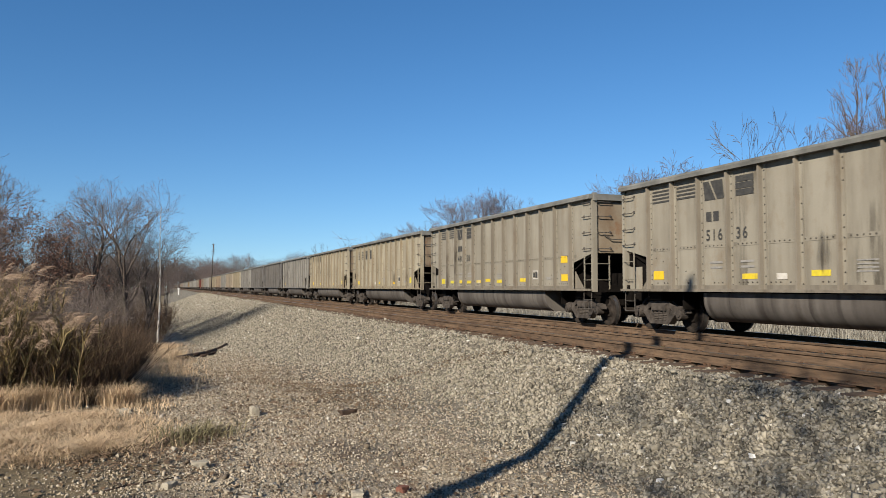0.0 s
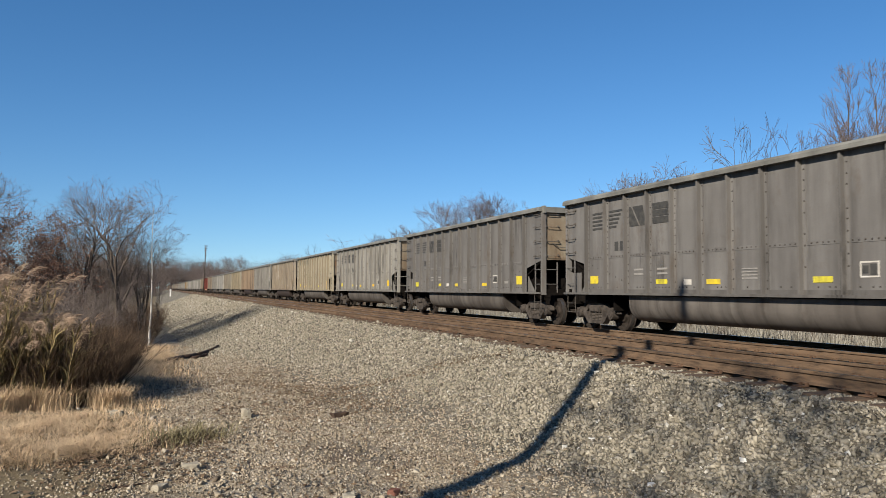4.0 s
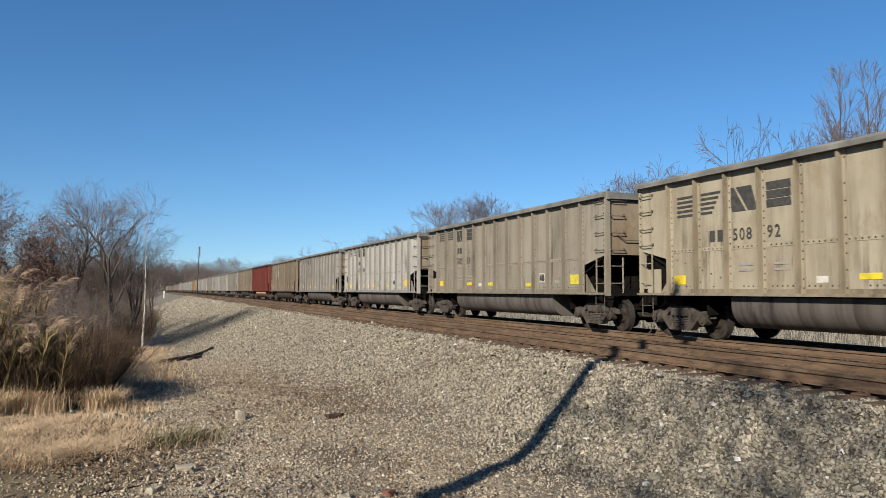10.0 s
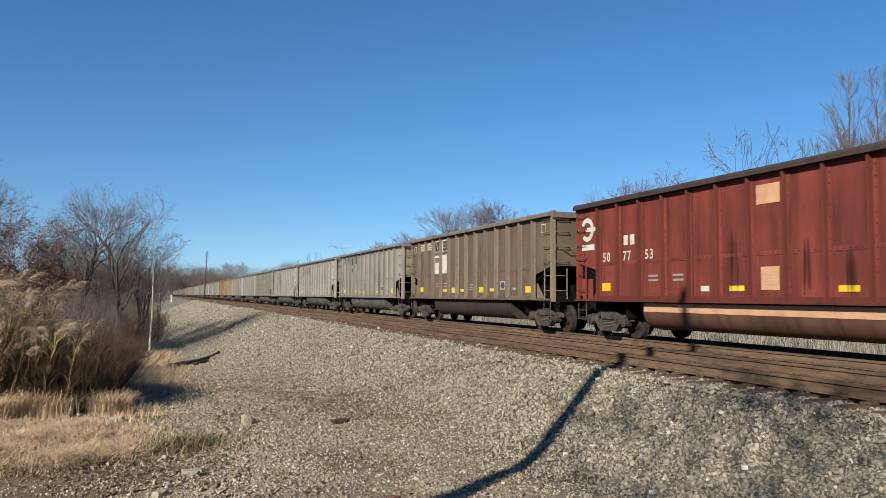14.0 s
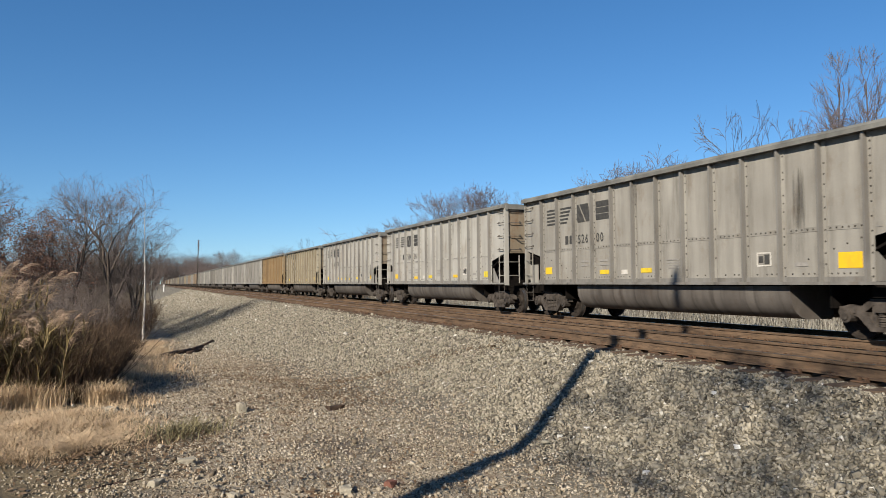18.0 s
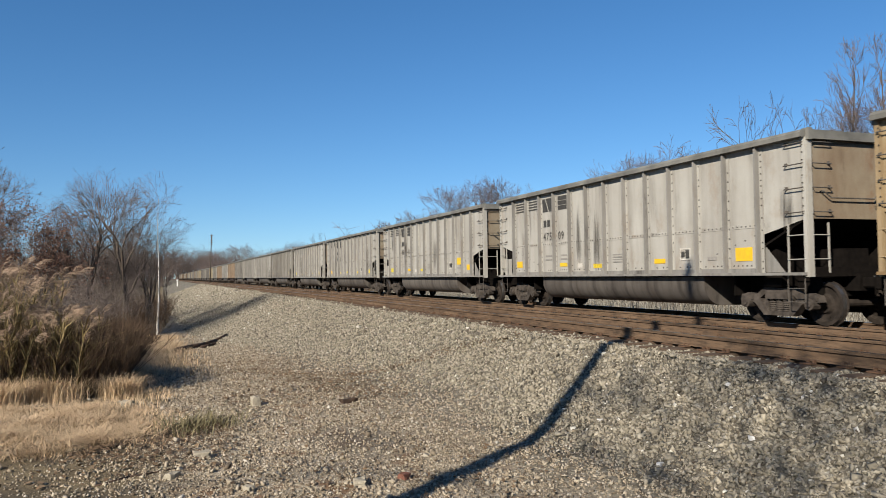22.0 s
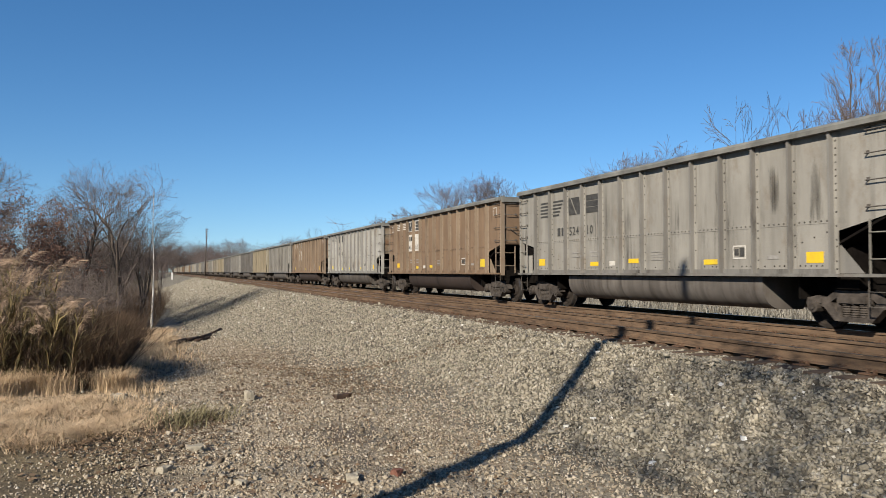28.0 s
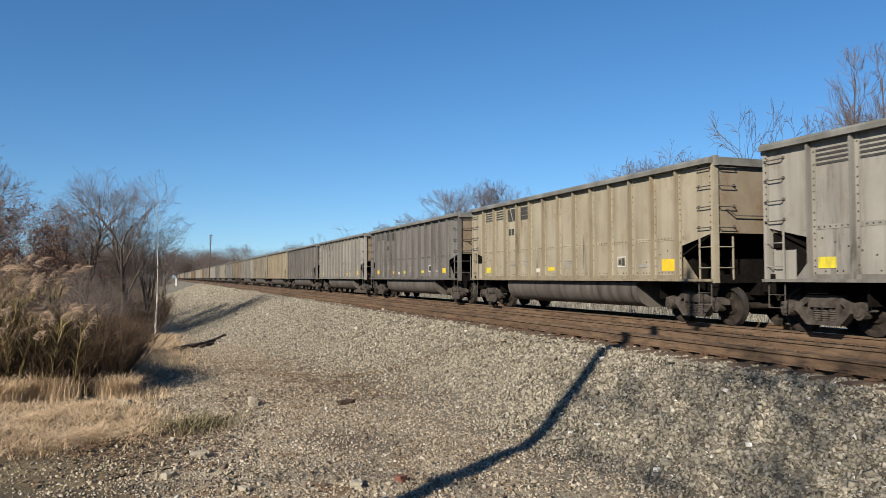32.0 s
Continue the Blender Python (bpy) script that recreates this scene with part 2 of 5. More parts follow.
def ground_mat():
    n = Nodes("gravel_ground", 0.95, spec=0.2)
    pos = n.geo.outputs["Position"]
    x, y = n.axis("X", pos), n.axis("Y", pos)
    v = n.t.nodes.new("ShaderNodeTexVoronoi")
    v.inputs["Scale"].default_value = 19.0
    n.link(pos, v.inputs["Vector"])
    cell = n.ramp(n.axis("X", v.outputs["Color"]), (0.0, (0.144, 0.126, 0.0936)), (0.5, (0.245, 0.22, 0.169)), (0.9, (0.31, 0.281, 0.223)), (1.0, (0.432, 0.41, 0.36)))
    ballast = n.mix(n.ramp(v.outputs["Distance"], (0.25, 0.0), (0.55, 0.5)), cell, (0.04, 0.033, 0.025))
    big = n.noise(0.35, where=pos, detail=6)
    earth = n.mix(n.ramp(n.noise(1.3, where=pos, detail=8), (0.35, 0.0), (0.65, 1.0)), (0.34, 0.278, 0.19), (0.46, 0.388, 0.28))
    grit = n.t.nodes.new("ShaderNodeTexVoronoi")
    grit.inputs["Scale"].default_value = 42.0
    n.link(pos, grit.inputs["Vector"])
    small = n.ramp(n.axis("X", grit.outputs["Color"]), (0.0, (0.115, 0.0878, 0.0598)), (0.45, (0.302, 0.245, 0.166)), (0.85, (0.446, 0.378, 0.274)), (1.0, (0.562, 0.518, 0.432)))
    small = n.mix(n.ramp(grit.outputs["Distance"], (0.3, 0.0), (0.6, 0.6)), small, (0.0648, 0.0504, 0.0346))
    earth = n.mix(0.3, earth, cell)
    earth = n.mix(0.65, earth, small)
    leaf = n.mix(n.ramp(n.noise(2.2, where=pos, detail=9, rough=0.75), (0.52, 0.0), (0.62, 1.0)), earth, (0.137, 0.0828, 0.0468))
    soil = n.mix(n.ramp(n.noise(0.8, where=pos, detail=8), (0.4, 0.0), (0.6, 1.0)), (0.144, 0.112, 0.0648), (0.072, 0.0562, 0.036))
    mottle = n.ramp(n.noise(4.5, where=pos, detail=9, rough=0.8), (0.36, 0.5), (0.62, 1.1))
    patch = n.ramp(n.noise(0.9, where=pos, detail=8, rough=0.75), (0.38, 0.62), (0.62, 1.12))
    mottle = n.mix(1.0, mottle, patch, "MULTIPLY")
    ballast = n.mix(1.0, ballast, mottle, "MULTIPLY")
    edge = n.math("MULTIPLY_ADD", big, 2.4, -1.2)
    xs = n.math("ADD", x, edge)
    toe = n.math("MULTIPLY_ADD", y, -0.075, -10.2)
    f = n.math("MULTIPLY_ADD", n.math("SUBTRACT", xs, toe), 0.8, 0.5)
    c = n.mix(n.ramp(f, (0.0, 0.0), (1.0, 1.0)), leaf, ballast)
    g = n.math("MULTIPLY_ADD", n.math("ADD", xs, 13.6), -1.2, 0.5)
    c = n.mix(n.ramp(g, (0.0, 0.0), (1.0, 1.0)), c, soil)
    k = n.math("MULTIPLY_ADD", n.math("ADD", xs, -4.2), 0.8, 0.5)
    c = n.mix(n.ramp(k, (0.0, 0.0), (1.0, 1.0)), c, soil)
    # a sooty spill on the path
    dx, dy = n.math("MULTIPLY", n.math("ADD", x, 11.1), 1.1), n.math("MULTIPLY", n.math("ADD", y, 7.9), 0.62)
    far = n.math("SQRT", n.math("ADD", n.math("MULTIPLY", dx, dx), n.math("MULTIPLY", dy, dy)))
    spill = n.ramp(n.math("ADD", far, n.math("MULTIPLY_ADD", n.noise(1.6, where=pos, detail=8, rough=0.75), 1.8, -0.9)), (0.35, 0.6), (1.0, 0.0))
    c = n.mix(spill, c, (0.0396, 0.0331, 0.0288))
    # rust-stained bed between and beside the rails
    b = n.math("MULTIPLY", n.ramp(n.math("MULTIPLY_ADD", n.math("ADD", x, 5.75), 1.6, 0.5), (0.0, 0.0), (1.0, 1.0)), n.ramp(n.math("MULTIPLY_ADD", n.math("SUBTRACT", x, 1.9), -1.2, 0.5), (0.0, 0.0), (1.0, 1.0)))
    c = n.mix(n.math("MULTIPLY", b, 0.75), c, (0.108, 0.0662, 0.0403))
    return n.out(c, n.math("ADD", n.math("MULTIPLY", v.outputs["Distance"], -0.8), n.noise(60.0, where=pos)), 0.5, 0.03)


M_GROUND = ground_mat()
M_BARK = plain("grey_brown_bark", (0.054, 0.0425, 0.0346), (0.108, 0.0878, 0.072), 4, 0.95, bump=0.5)
M_TWIG = plain("grey_brown_twigs", (0.085, 0.068, 0.06), (0.15, 0.122, 0.105), 0.7, 0.95, island=True)
M_FARTWIG = plain("hazy_far_twigs", (0.092, 0.072, 0.066), (0.14, 0.112, 0.1), 0.2, 0.95, island=True)
M_BIRCH = plain("white_birch_bark", (0.446, 0.425, 0.389), (0.302, 0.281, 0.245), 3, 0.8, bump=0.2)
M_RUSTLEAF = plain("russet_leaves", (0.119, 0.0612, 0.0446), (0.173, 0.101, 0.072), 2, 0.8, island=True)
M_REED = plain("tan_reed_stalks", (0.144, 0.101, 0.0504), (0.238, 0.169, 0.09), 1.5, 0.8, island=True)
M_REEDLEAF = plain("olive_reed_leaves", (0.05, 0.042, 0.018), (0.25, 0.19, 0.085), 1.2, 0.8, island=True)
M_PLUME = plain("fluffy_reed_plumes", (0.22, 0.155, 0.108), (0.33, 0.245, 0.178), 3, 0.95, island=True)
M_GRASS = plain("dry_straw_grass", (0.345, 0.24, 0.142), (0.52, 0.395, 0.255), 2, 0.85, island=True)
M_GREEN = plain("dull_green_weeds", (0.101, 0.09, 0.0468), (0.18, 0.151, 0.0828), 2, 0.85, island=True)
M_BRUSH = plain("grey_brown_brush", (0.0468, 0.031, 0.0209), (0.101, 0.0684, 0.0432), 1.2, 0.95, island=True)
M_STALK = plain("bleached_weed_stalks", (0.13, 0.119, 0.0972), (0.245, 0.23, 0.194), 2, 0.9, island=True)
M_WOODPOLE = plain("weathered_pole_wood", (0.045, 0.036, 0.03), (0.08, 0.066, 0.055), 4, 0.9)

# ---- mesh helpers ----


def finish(bm, name, mat, smooth=False):
    me = bpy.data.meshes.new(name)
    bm.to_mesh(me)
    bm.free()
    me.materials.append(mat)
    if smooth:
        for f in me.polygons:
            f.use_smooth = True
    return me


def raw(name, verts, faces, mat):
    """A mesh from arrays: verts (n, 3), faces (m, 3 or 4)."""
    verts, faces = np.asarray(verts, np.float32), np.asarray(faces, np.int32)
    me = bpy.data.meshes.new(name)
    k = faces.shape[1]
    me.vertices.add(len(verts))
    me.vertices.foreach_set("co", verts.ravel())
    me.loops.add(faces.size)
    me.loops.foreach_set("vertex_index", faces.ravel())
    me.polygons.add(len(faces))
    me.polygons.foreach_set("loop_start", np.arange(0, faces.size, k, dtype=np.int32))
    me.update(calc_edges=True)
    me.materials.append(mat)
    return me


def place(name, me, parent, mat=None, loc=None, rot=None, label="", second=None):
    """One mesh object on shared data, under a thing or a part."""
    ob = new(name, me)
    ob.parent = parent
    if loc:
        ob.location = loc
    if rot:
        ob.rotation_euler = [radians(a) for a in rot]
    if mat and me.materials[0] is not mat:
        ob.material_slots[0].link = "OBJECT"
        ob.material_slots[0].material = mat
    if second and me.materials[1] is not second:
        ob.material_slots[1].link = "OBJECT"
        ob.material_slots[1].material = second
    if label:
        ob["label"] = label
    return ob


def part(name, bm, mat, parent, label="", smooth=False):
    return place(name, finish(bm, name, mat, smooth), parent, label=label)


def box(bm, x0, x1, y0, y1, z0, z1):
    v = [bm.verts.new((x, y, z)) for x in (x0, x1) for y in (y0, y1) for z in (z0, z1)]
    for a, b, c, d in ((0, 1, 3, 2), (4, 6, 7, 5), (0, 4, 5, 1), (2, 3, 7, 6), (0, 2, 6, 4), (1, 5, 7, 3)):
        bm.faces.new((v[a], v[b], v[c], v[d]))


def prism(bm, outline, axis, a, b):
    """An outline of 2D points pushed along an axis from a to b."""
    def at(p, s):
        return {"X": (s, p[0], p[1]), "Y": (p[0], s, p[1]), "Z": (p[0], p[1], s)}[axis]
    lo, hi = [bm.verts.new(at(p, a)) for p in outline], [bm.verts.new(at(p, b)) for p in outline]
    n = len(outline)
    bm.faces.new(lo)
    bm.faces.new(hi[::-1])
    for i in range(n):
        bm.faces.new((lo[i], hi[i], hi[(i + 1) % n], lo[(i + 1) % n]))
    bmesh.ops.recalc_face_normals(bm, faces=bm.faces[:])


def rod(bm, a, b, r0, r1=None, n=6):
    a, b = Vector(a), Vector(b)
    d = (b - a).normalized()
    u = d.orthogonal().normalized()
    w = d.cross(u)
    r1 = r0 if r1 is None else r1
    ra = [bm.verts.new(a + (u * math.cos(k) + w * math.sin(k)) * r0) for k in (2 * math.pi * i / n for i in range(n))]
    rb = [bm.verts.new(b + (u * math.cos(k) + w * math.sin(k)) * r1) for k in (2 * math.pi * i / n for i in range(n))]
    for i in range(n):
        bm.faces.new((ra[i], ra[(i + 1) % n], rb[(i + 1) % n], rb[i]))
    bm.faces.new(ra[::-1])
    bm.faces.new(rb)


def lathe(bm, profile, n=24):
    """A profile of (along x, radius) turned round the X axis."""
    rings = [[bm.verts.new((x, r * math.cos(2 * math.pi * i / n), r * math.sin(2 * math.pi * i / n))) for i in range(n)] for x, r in profile]
    for a, b in zip(rings, rings[1:]):
        for i in range(n):
            bm.faces.new((a[i], a[(i + 1) % n], b[(i + 1) % n], b[i]))
    bm.faces.new(rings[0][::-1])
    bm.faces.new(rings[-1])
    bmesh.ops.recalc_face_normals(bm, faces=bm.faces[:])


def flat(bm, y0, y1, z0, z1, x=-1.487, skew=0.0):
    """A painted patch on the wagon's near side; skew leans its top along the wagon."""
    v = [bm.verts.new(p) for p in ((x, y0, z0), (x, y1, z0), (x, y1 + skew, z1), (x, y0 + skew, z1))]
    f = bm.faces.new(v)
    if f.normal.x > 0:
        f.normal_flip()


def thing(name, loc=(0, 0, 0)):
    ob = new(name)
    ob.location = loc
    ob.empty_display_size = 0.2
    return ob

# ---- ground ----
NEAR_TRACK, NEAR_TOP = -4.6, 0.12     # the empty track's centre and rail top
CREST = -6.45                         # top edge of the ballast shoulder


def ease(a, b, v):
    k = np.clip((v - a) / (b - a), 0, 1)
    return k * k * (3 - 2 * k)


def ripple(x, y, seed=0.0):
    """A smooth bumpy field, about -1 to 1."""
    s = np.sin(x * 1.3 + 1.7 * np.sin(y * 0.9 + seed) + seed) * np.cos(y * 1.1 - 1.3 * np.sin(x * 0.7 + seed * 2))
    s = s + 0.5 * np.sin(x * 3.1 + y * 2.3 + seed * 3 + np.sin(y * 4.0)) + 0.25 * np.sin(x * 7.3 - y * 6.1 + 2 * np.sin(x * 5.0 + seed))
    return s / 1.75


def run(y):
    """How far the bank reaches out for each metre that it falls."""
    return 2.12 + 0.5 * ease(-6, 16, y)


def ground_z(x, y):
    x, y = np.asarray(x, float), np.asarray(y, float)
    low = -1.10 - 1.15 * ease(-6, 30, y) - 0.9 * ease(30, 110, y) + 0.05 * ripple(x * 0.7, y * 0.7) + 0.018 * ripple(x * 3, y * 3, 2.0)
    low = low - 0.07 * ease(-10.9, -9.6, x) * ease(2, -6, y)                                     # a shallow gutter along the foot
    low = low - 0.5 * ease(-15, -22, x) * ease(-4, 12, y)
    low = low - 0.35 * ease(-40, -90, x)
    edge = CREST + 0.12 * ripple(y * 0.6, y * 0.3, 5.0)
    bank = -0.12 - np.maximum(edge - x, 0) / run(y) + 0.022 * ripple(x * 2.2, y * 2.2, 1.0)
    k = 0.09 + 0.13 * ease(-6, 14, y)
    left = np.log(np.exp(low / k) + np.exp(bank / k)) * k          # soft toe
    crown = -0.12 - 0.02 * ease(-6.4, -6.05, x) - 0.16 * ease(-3.2, -2.4, x)
    left = np.where(x > edge, np.minimum(left, crown), left)
    far = -0.34 + 0.06 * ease(-1.4, -1.0, x) - np.maximum(x - 2.4, 0) / 2.0
    right = np.maximum(far, -1.25 + 0.1 * ripple(x * 0.4, y * 0.3, 3.0))
    return np.where(x < -1.0, left, right)


def spaced(stops):
    """Grid lines: (from, to, step) runs laid end to end."""
    out = []
    for a, b, s in stops:
        out += list(np.arange(a, b, s))
    return np.array(out + [stops[-1][1]])


GX = spaced([(-900, -100, 50), (-100, -30, 7), (-30, -16, 0.7), (-16, -5, 0.14), (-5, 4, 0.3), (4, 20, 1), (20, 100, 8), (100, 900, 50)])
GY = spaced([(-300, -40, 20), (-40, -19, 1.5), (-19, 12, 0.16), (12, 40, 0.5), (40, 130, 3), (130, 400, 15), (400, 3000, 100)])
gx, gy = np.meshgrid(GX, GY)
verts = np.stack([gx, gy, ground_z(gx, gy)], -1).reshape(-1, 3)
w, hgt = len(GX), len(GY)
idx = np.arange(w * hgt).reshape(hgt, w)
faces = np.stack([idx[:-1, :-1], idx[:-1, 1:], idx[1:, 1:], idx[1:, :-1]], -1).reshape(-1, 4)
ground = new("ground", raw("ground", verts, faces, M_GROUND))
for poly in ground.data.polygons:
    poly.use_smooth = True
tagged(ground, "grey crushed-stone embankment and leaf-strewn gravel path", "ground", kind="structure")

# ---- tracks ----
RAIL = [(-0.076, -0.186), (0.076, -0.186), (0.076, -0.172), (0.012, -0.155), (0.010, -0.055), (0.036, -0.045), (0.037, -0.008), (0.030, -0.001),
        (-0.030, -0.001), (-0.037, -0.008), (-0.036, -0.045), (-0.010, -0.055), (-0.012, -0.155), (-0.076, -0.172)]


def rail_mesh():
    bm = bmesh.new()
    prism(bm, RAIL, "Y", -80, 1600)
    return finish(bm, "rail", M_RUST)


def head_mesh():
    bm = bmesh.new()
    box(bm, -0.030, 0.030, -80, 1600, -0.003, 0.002)
    return finish(bm, "rail_head", M_SHINE)


def tie_mesh(k):
    rnd = random.Random(k)
    bm = bmesh.new()
    l = 1.36 + rnd.uniform(-0.06, 0.09)
    box(bm, -l, l, -0.115, 0.115, -0.18, 0)
    for v in bm.verts:
        v.co += Vector((rnd.uniform(-0.03, 0.03), rnd.uniform(-0.015, 0.015), rnd.uniform(-0.012, 0.004)))
    bmesh.ops.bevel(bm, geom=bm.edges[:], offset=0.012, segments=1, affect="EDGES")
    return finish(bm, "tie", M_TIE)


def plate_mesh():
    bm = bmesh.new()
    for sx in (-1, 1):
        for side in (-1, 1):
            x = 0.755 * sx + 0.125 * side
            box(bm, x - 0.055, x + 0.055, -0.09, 0.09, 0.0, 0.018)
            for y in (-0.05, 0.05):
                box(bm, x - 0.05 * side - 0.012, x - 0.05 * side + 0.03, y - 0.015, y + 0.015, 0.018, 0.055)
    return finish(bm, "tie_plates", M_PLATE)


rail_me, head_me, plate_me = rail_mesh(), head_mesh(), plate_mesh()
tie_mes = [tie_mesh(k) for k in range(6)]


def track(x, top, label, near):
    t = thing("track", (x, 0, top))
    tagged(t, label, "track", kind="structure")
    for sx in (-0.755, 0.755):
        r = place("rail", rail_me, t, loc=(sx, 0, 0))
        place("rail_head", head_me, r)
    rnd = random.Random(int(x * 10) + 99)
    for k in range(150 if near else 110):
        y = -26 + k * 0.52 + rnd.uniform(-0.04, 0.04)
        tie = place("tie", tie_mes[rnd.randrange(6)], t, loc=(rnd.uniform(-0.08, 0.06), y, -0.205 + rnd.uniform(-0.008, 0.006)), rot=(0, rnd.uniform(-0.4, 0.4), rnd.uniform(-2.2, 2.2)))
        place("tie_plates", plate_me, tie, loc=(0, 0, 0.0))
    bm = bmesh.new()
    y = -26 + (150 if near else 110) * 0.52
    while y < 260:
        box(bm, -1.3, 1.3, y - 0.11, y + 0.11, -0.38, -0.205)
        y += 0.52
    part("far_ties", bm, M_TIE, t)["kind"] = "stuff"
    return t


track(NEAR_TRACK, NEAR_TOP, "empty railway track with rusty rails on worn wooden ties", True)
track(0.0, 0.0, "railway track with rusty rails under the passing coal train", False)

# ---- loose stones ----
rs = np.random.RandomState(4)


def rotations(n):
    q = rs.normal(size=(n, 4))
    q /= np.linalg.norm(q, axis=1)[:, None]
    a, b, c, d = q.T
    return np.stack([1 - 2 * (c * c + d * d), 2 * (b * c - a * d), 2 * (b * d + a * c), 2 * (b * c + a * d), 1 - 2 * (b * b + d * d), 2 * (c * d - a * b),
                     2 * (b * d - a * c), 2 * (c * d + a * b), 1 - 2 * (b * b + c * c)], 1).reshape(n, 3, 3)


CUBE = np.array([(x, y, z) for x in (-1, 1) for y in (-1, 1) for z in (-1, 1)], float)
CUBE_F = np.array([(0, 1, 3), (0, 3, 2), (4, 6, 7), (4, 7, 5), (0, 4, 5), (0, 5, 1), (2, 3, 7), (2, 7, 6), (0, 2, 6), (0, 6, 4), (1, 5, 7), (1, 7, 3)])


def stones(name, label, x, y, size, mat, sink=0.5):
    """Angular broken stones, each a knocked-about block, lying half in the ground."""
    n = len(x)
    shape = CUBE[None] * rs.uniform((0.6, 0.4, 0.22), (1.2, 0.9, 0.6), (n, 3))[:, None] + rs.uniform(-0.26, 0.26, (n, 8, 3))
    v = np.einsum("nij,nkj->nki", rotations(n), shape) * (size * 0.5)[:, None, None]
    v += np.stack([x, y, ground_z(x, y) + size * rs.uniform(0.0, sink, n)], 1)[:, None]
    f = CUBE_F[None] + (np.arange(n) * 8)[:, None, None]
    ob = new(name, raw(name, v.reshape(-1, 3), f.reshape(-1, 3), mat))
    return tagged(ob, label, "stones", kind="stuff")


def strewn(n, x0, x1, y0, y1, keep):
    x, y = rs.uniform(x0, x1, n), rs.uniform(y0, y1, n)
    k = keep(x, y) > rs.uniform(0, 1, n)
    return x[k], y[k]


def toe(y):
    return CREST + run(y) * (-1.0 - 1.15 * ease(-6, 30, y) - 0.9 * ease(30, 110, y)) + 0.25


def seen(x, y):
    """Thin out with the distance from the standing place, and leave off what lies behind it."""
    d = np.hypot(x + 13.6, y + 18.2)
    return np.where(y + 18.2 < 0.35 * (x + 13.6), 0, np.clip((9.5 / np.maximum(d, 4)) ** 1.3, 0.07, 1))


def off_ties(x, y):
    """Less stone on top of the tie ends of the near track than between them."""
    gap = np.abs((y + 26 + 0.26) % 0.52 - 0.26)
    return np.where((x > -6.02) & (gap < 0.13), 0.08, 1.0) * ease(-5.42, -5.6, x)


bx, by = strewn(760000, -16, -5.4, -17.5, 60, lambda x, y: seen(x, y) * off_ties(x, y) * ease(-0.7, 0.4, x - toe(y) + 0.5 * ripple(x, y, 4)))
dist = np.hypot(bx + 13.6, by + 18.2)
stones("ballast_stones", "grey crushed limestone ballast on the embankment slope", bx, by, rs.lognormal(math.log(0.036), 0.32, len(bx)) * (1 + np.clip(dist - 12, 0, 60) * 0.016), M_STONE)
fx, fy = strewn(90000, -20, -6, 58, 150, lambda x, y: 0.4 * ease(-0.7, 0.4, x - toe(y)))
stones("ballast_stones", "grey crushed stone farther along the embankment", fx, fy, rs.lognormal(math.log(0.11), 0.3, len(fx)), M_STONE)
px, py = strewn(300000, -16.5, -7.5, -16.5, 26, lambda x, y: seen(x, y) * 0.8 * ease(0.5, -0.6, x - toe(y) + 0.5 * ripple(x, y, 4)) * (1 - 0.25 * (np.hypot((x + 11.1) * 1.1, (y + 7.9) * 0.62) < 0.8)) * (0.25 + 0.75 * ease(-15.2, -13.6, x + 0.4 * ripple(x, y, 1))))
stones("path_gravel", "small brown gravel on the trodden path", px, py, rs.lognormal(math.log(0.023), 0.36, len(px)) * (1 + np.clip(np.hypot(px + 13.6, py + 18.2) - 9, 0, 30) * 0.025), M_GRIT, 0.35)
ix, iy = strewn(40000, -3.3, -1.2, -22, 30, lambda x, y: seen(x, y))
stones("track_stones", "rust-stained ballast between the tracks", ix, iy, rs.lognormal(math.log(0.05), 0.3, len(ix)), M_GRIT)

# ---- coal wagons ----
PITCH = 16.18
HALF = 7.28                      # half the body's length
SIDE = 1.475                     # the side sheet's outer face
POST_Y = [HALF - 1.22 + (-2 * HALF + 2.5) * k / 12 for k in range(13)]
TRUCK_Y = 6.13


def side_outline():
    e, q = HALF, HALF - 1.25
    return [(-q, 1.1), (q, 1.1), (q, 1.92), (e, 2.21), (e, 3.84), (-e, 3.84), (-e, 2.21), (-q, 1.92)]


def sheet_mesh():
    """One side sheet with its slanted cut-outs over the end platforms."""
    bm = bmesh.new()
    prism(bm, side_outline(), "X", 0.0, 0.02)
    return finish(bm, "side_sheet", PAINT["grey"])


def far_side_mesh():
    """The same side for wagons that stay far down the line, its stakes welded on."""
    bm = bmesh.new()
    pts = [(0.02, -HALF + 0.9), (0.0, -HALF + 0.9)]
    for y in reversed(POST_Y):
        pts += [(0.0, y - 0.05), (-0.118, y - 0.04), (-0.118, y + 0.04), (0.0, y + 0.05)]
    pts += [(0.0, HALF - 0.9), (0.02, HALF - 0.9)]
    prism(bm, pts, "Z", 1.1, 3.84)
    return finish(bm, "side_sheet", PAINT["grey"])


def seam_mesh():
    bm = bmesh.new()
    box(bm, -0.008, 0.0, -HALF + 1.0, HALF - 1.0, 2.095, 2.185)
    return finish(bm, "seam_strip", PAINT["grey"])


def end_sheet_mesh():
    bm = bmesh.new()
    box(bm, -SIDE + 0.02, SIDE - 0.02, HALF - 0.05, HALF - 0.03, 2.2, 3.84)
    return finish(bm, "end_sheet", PAINT["grey"])


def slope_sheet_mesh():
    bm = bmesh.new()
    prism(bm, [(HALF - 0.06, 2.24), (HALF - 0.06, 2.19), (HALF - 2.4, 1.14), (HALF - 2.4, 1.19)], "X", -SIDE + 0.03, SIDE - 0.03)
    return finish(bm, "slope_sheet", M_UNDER)


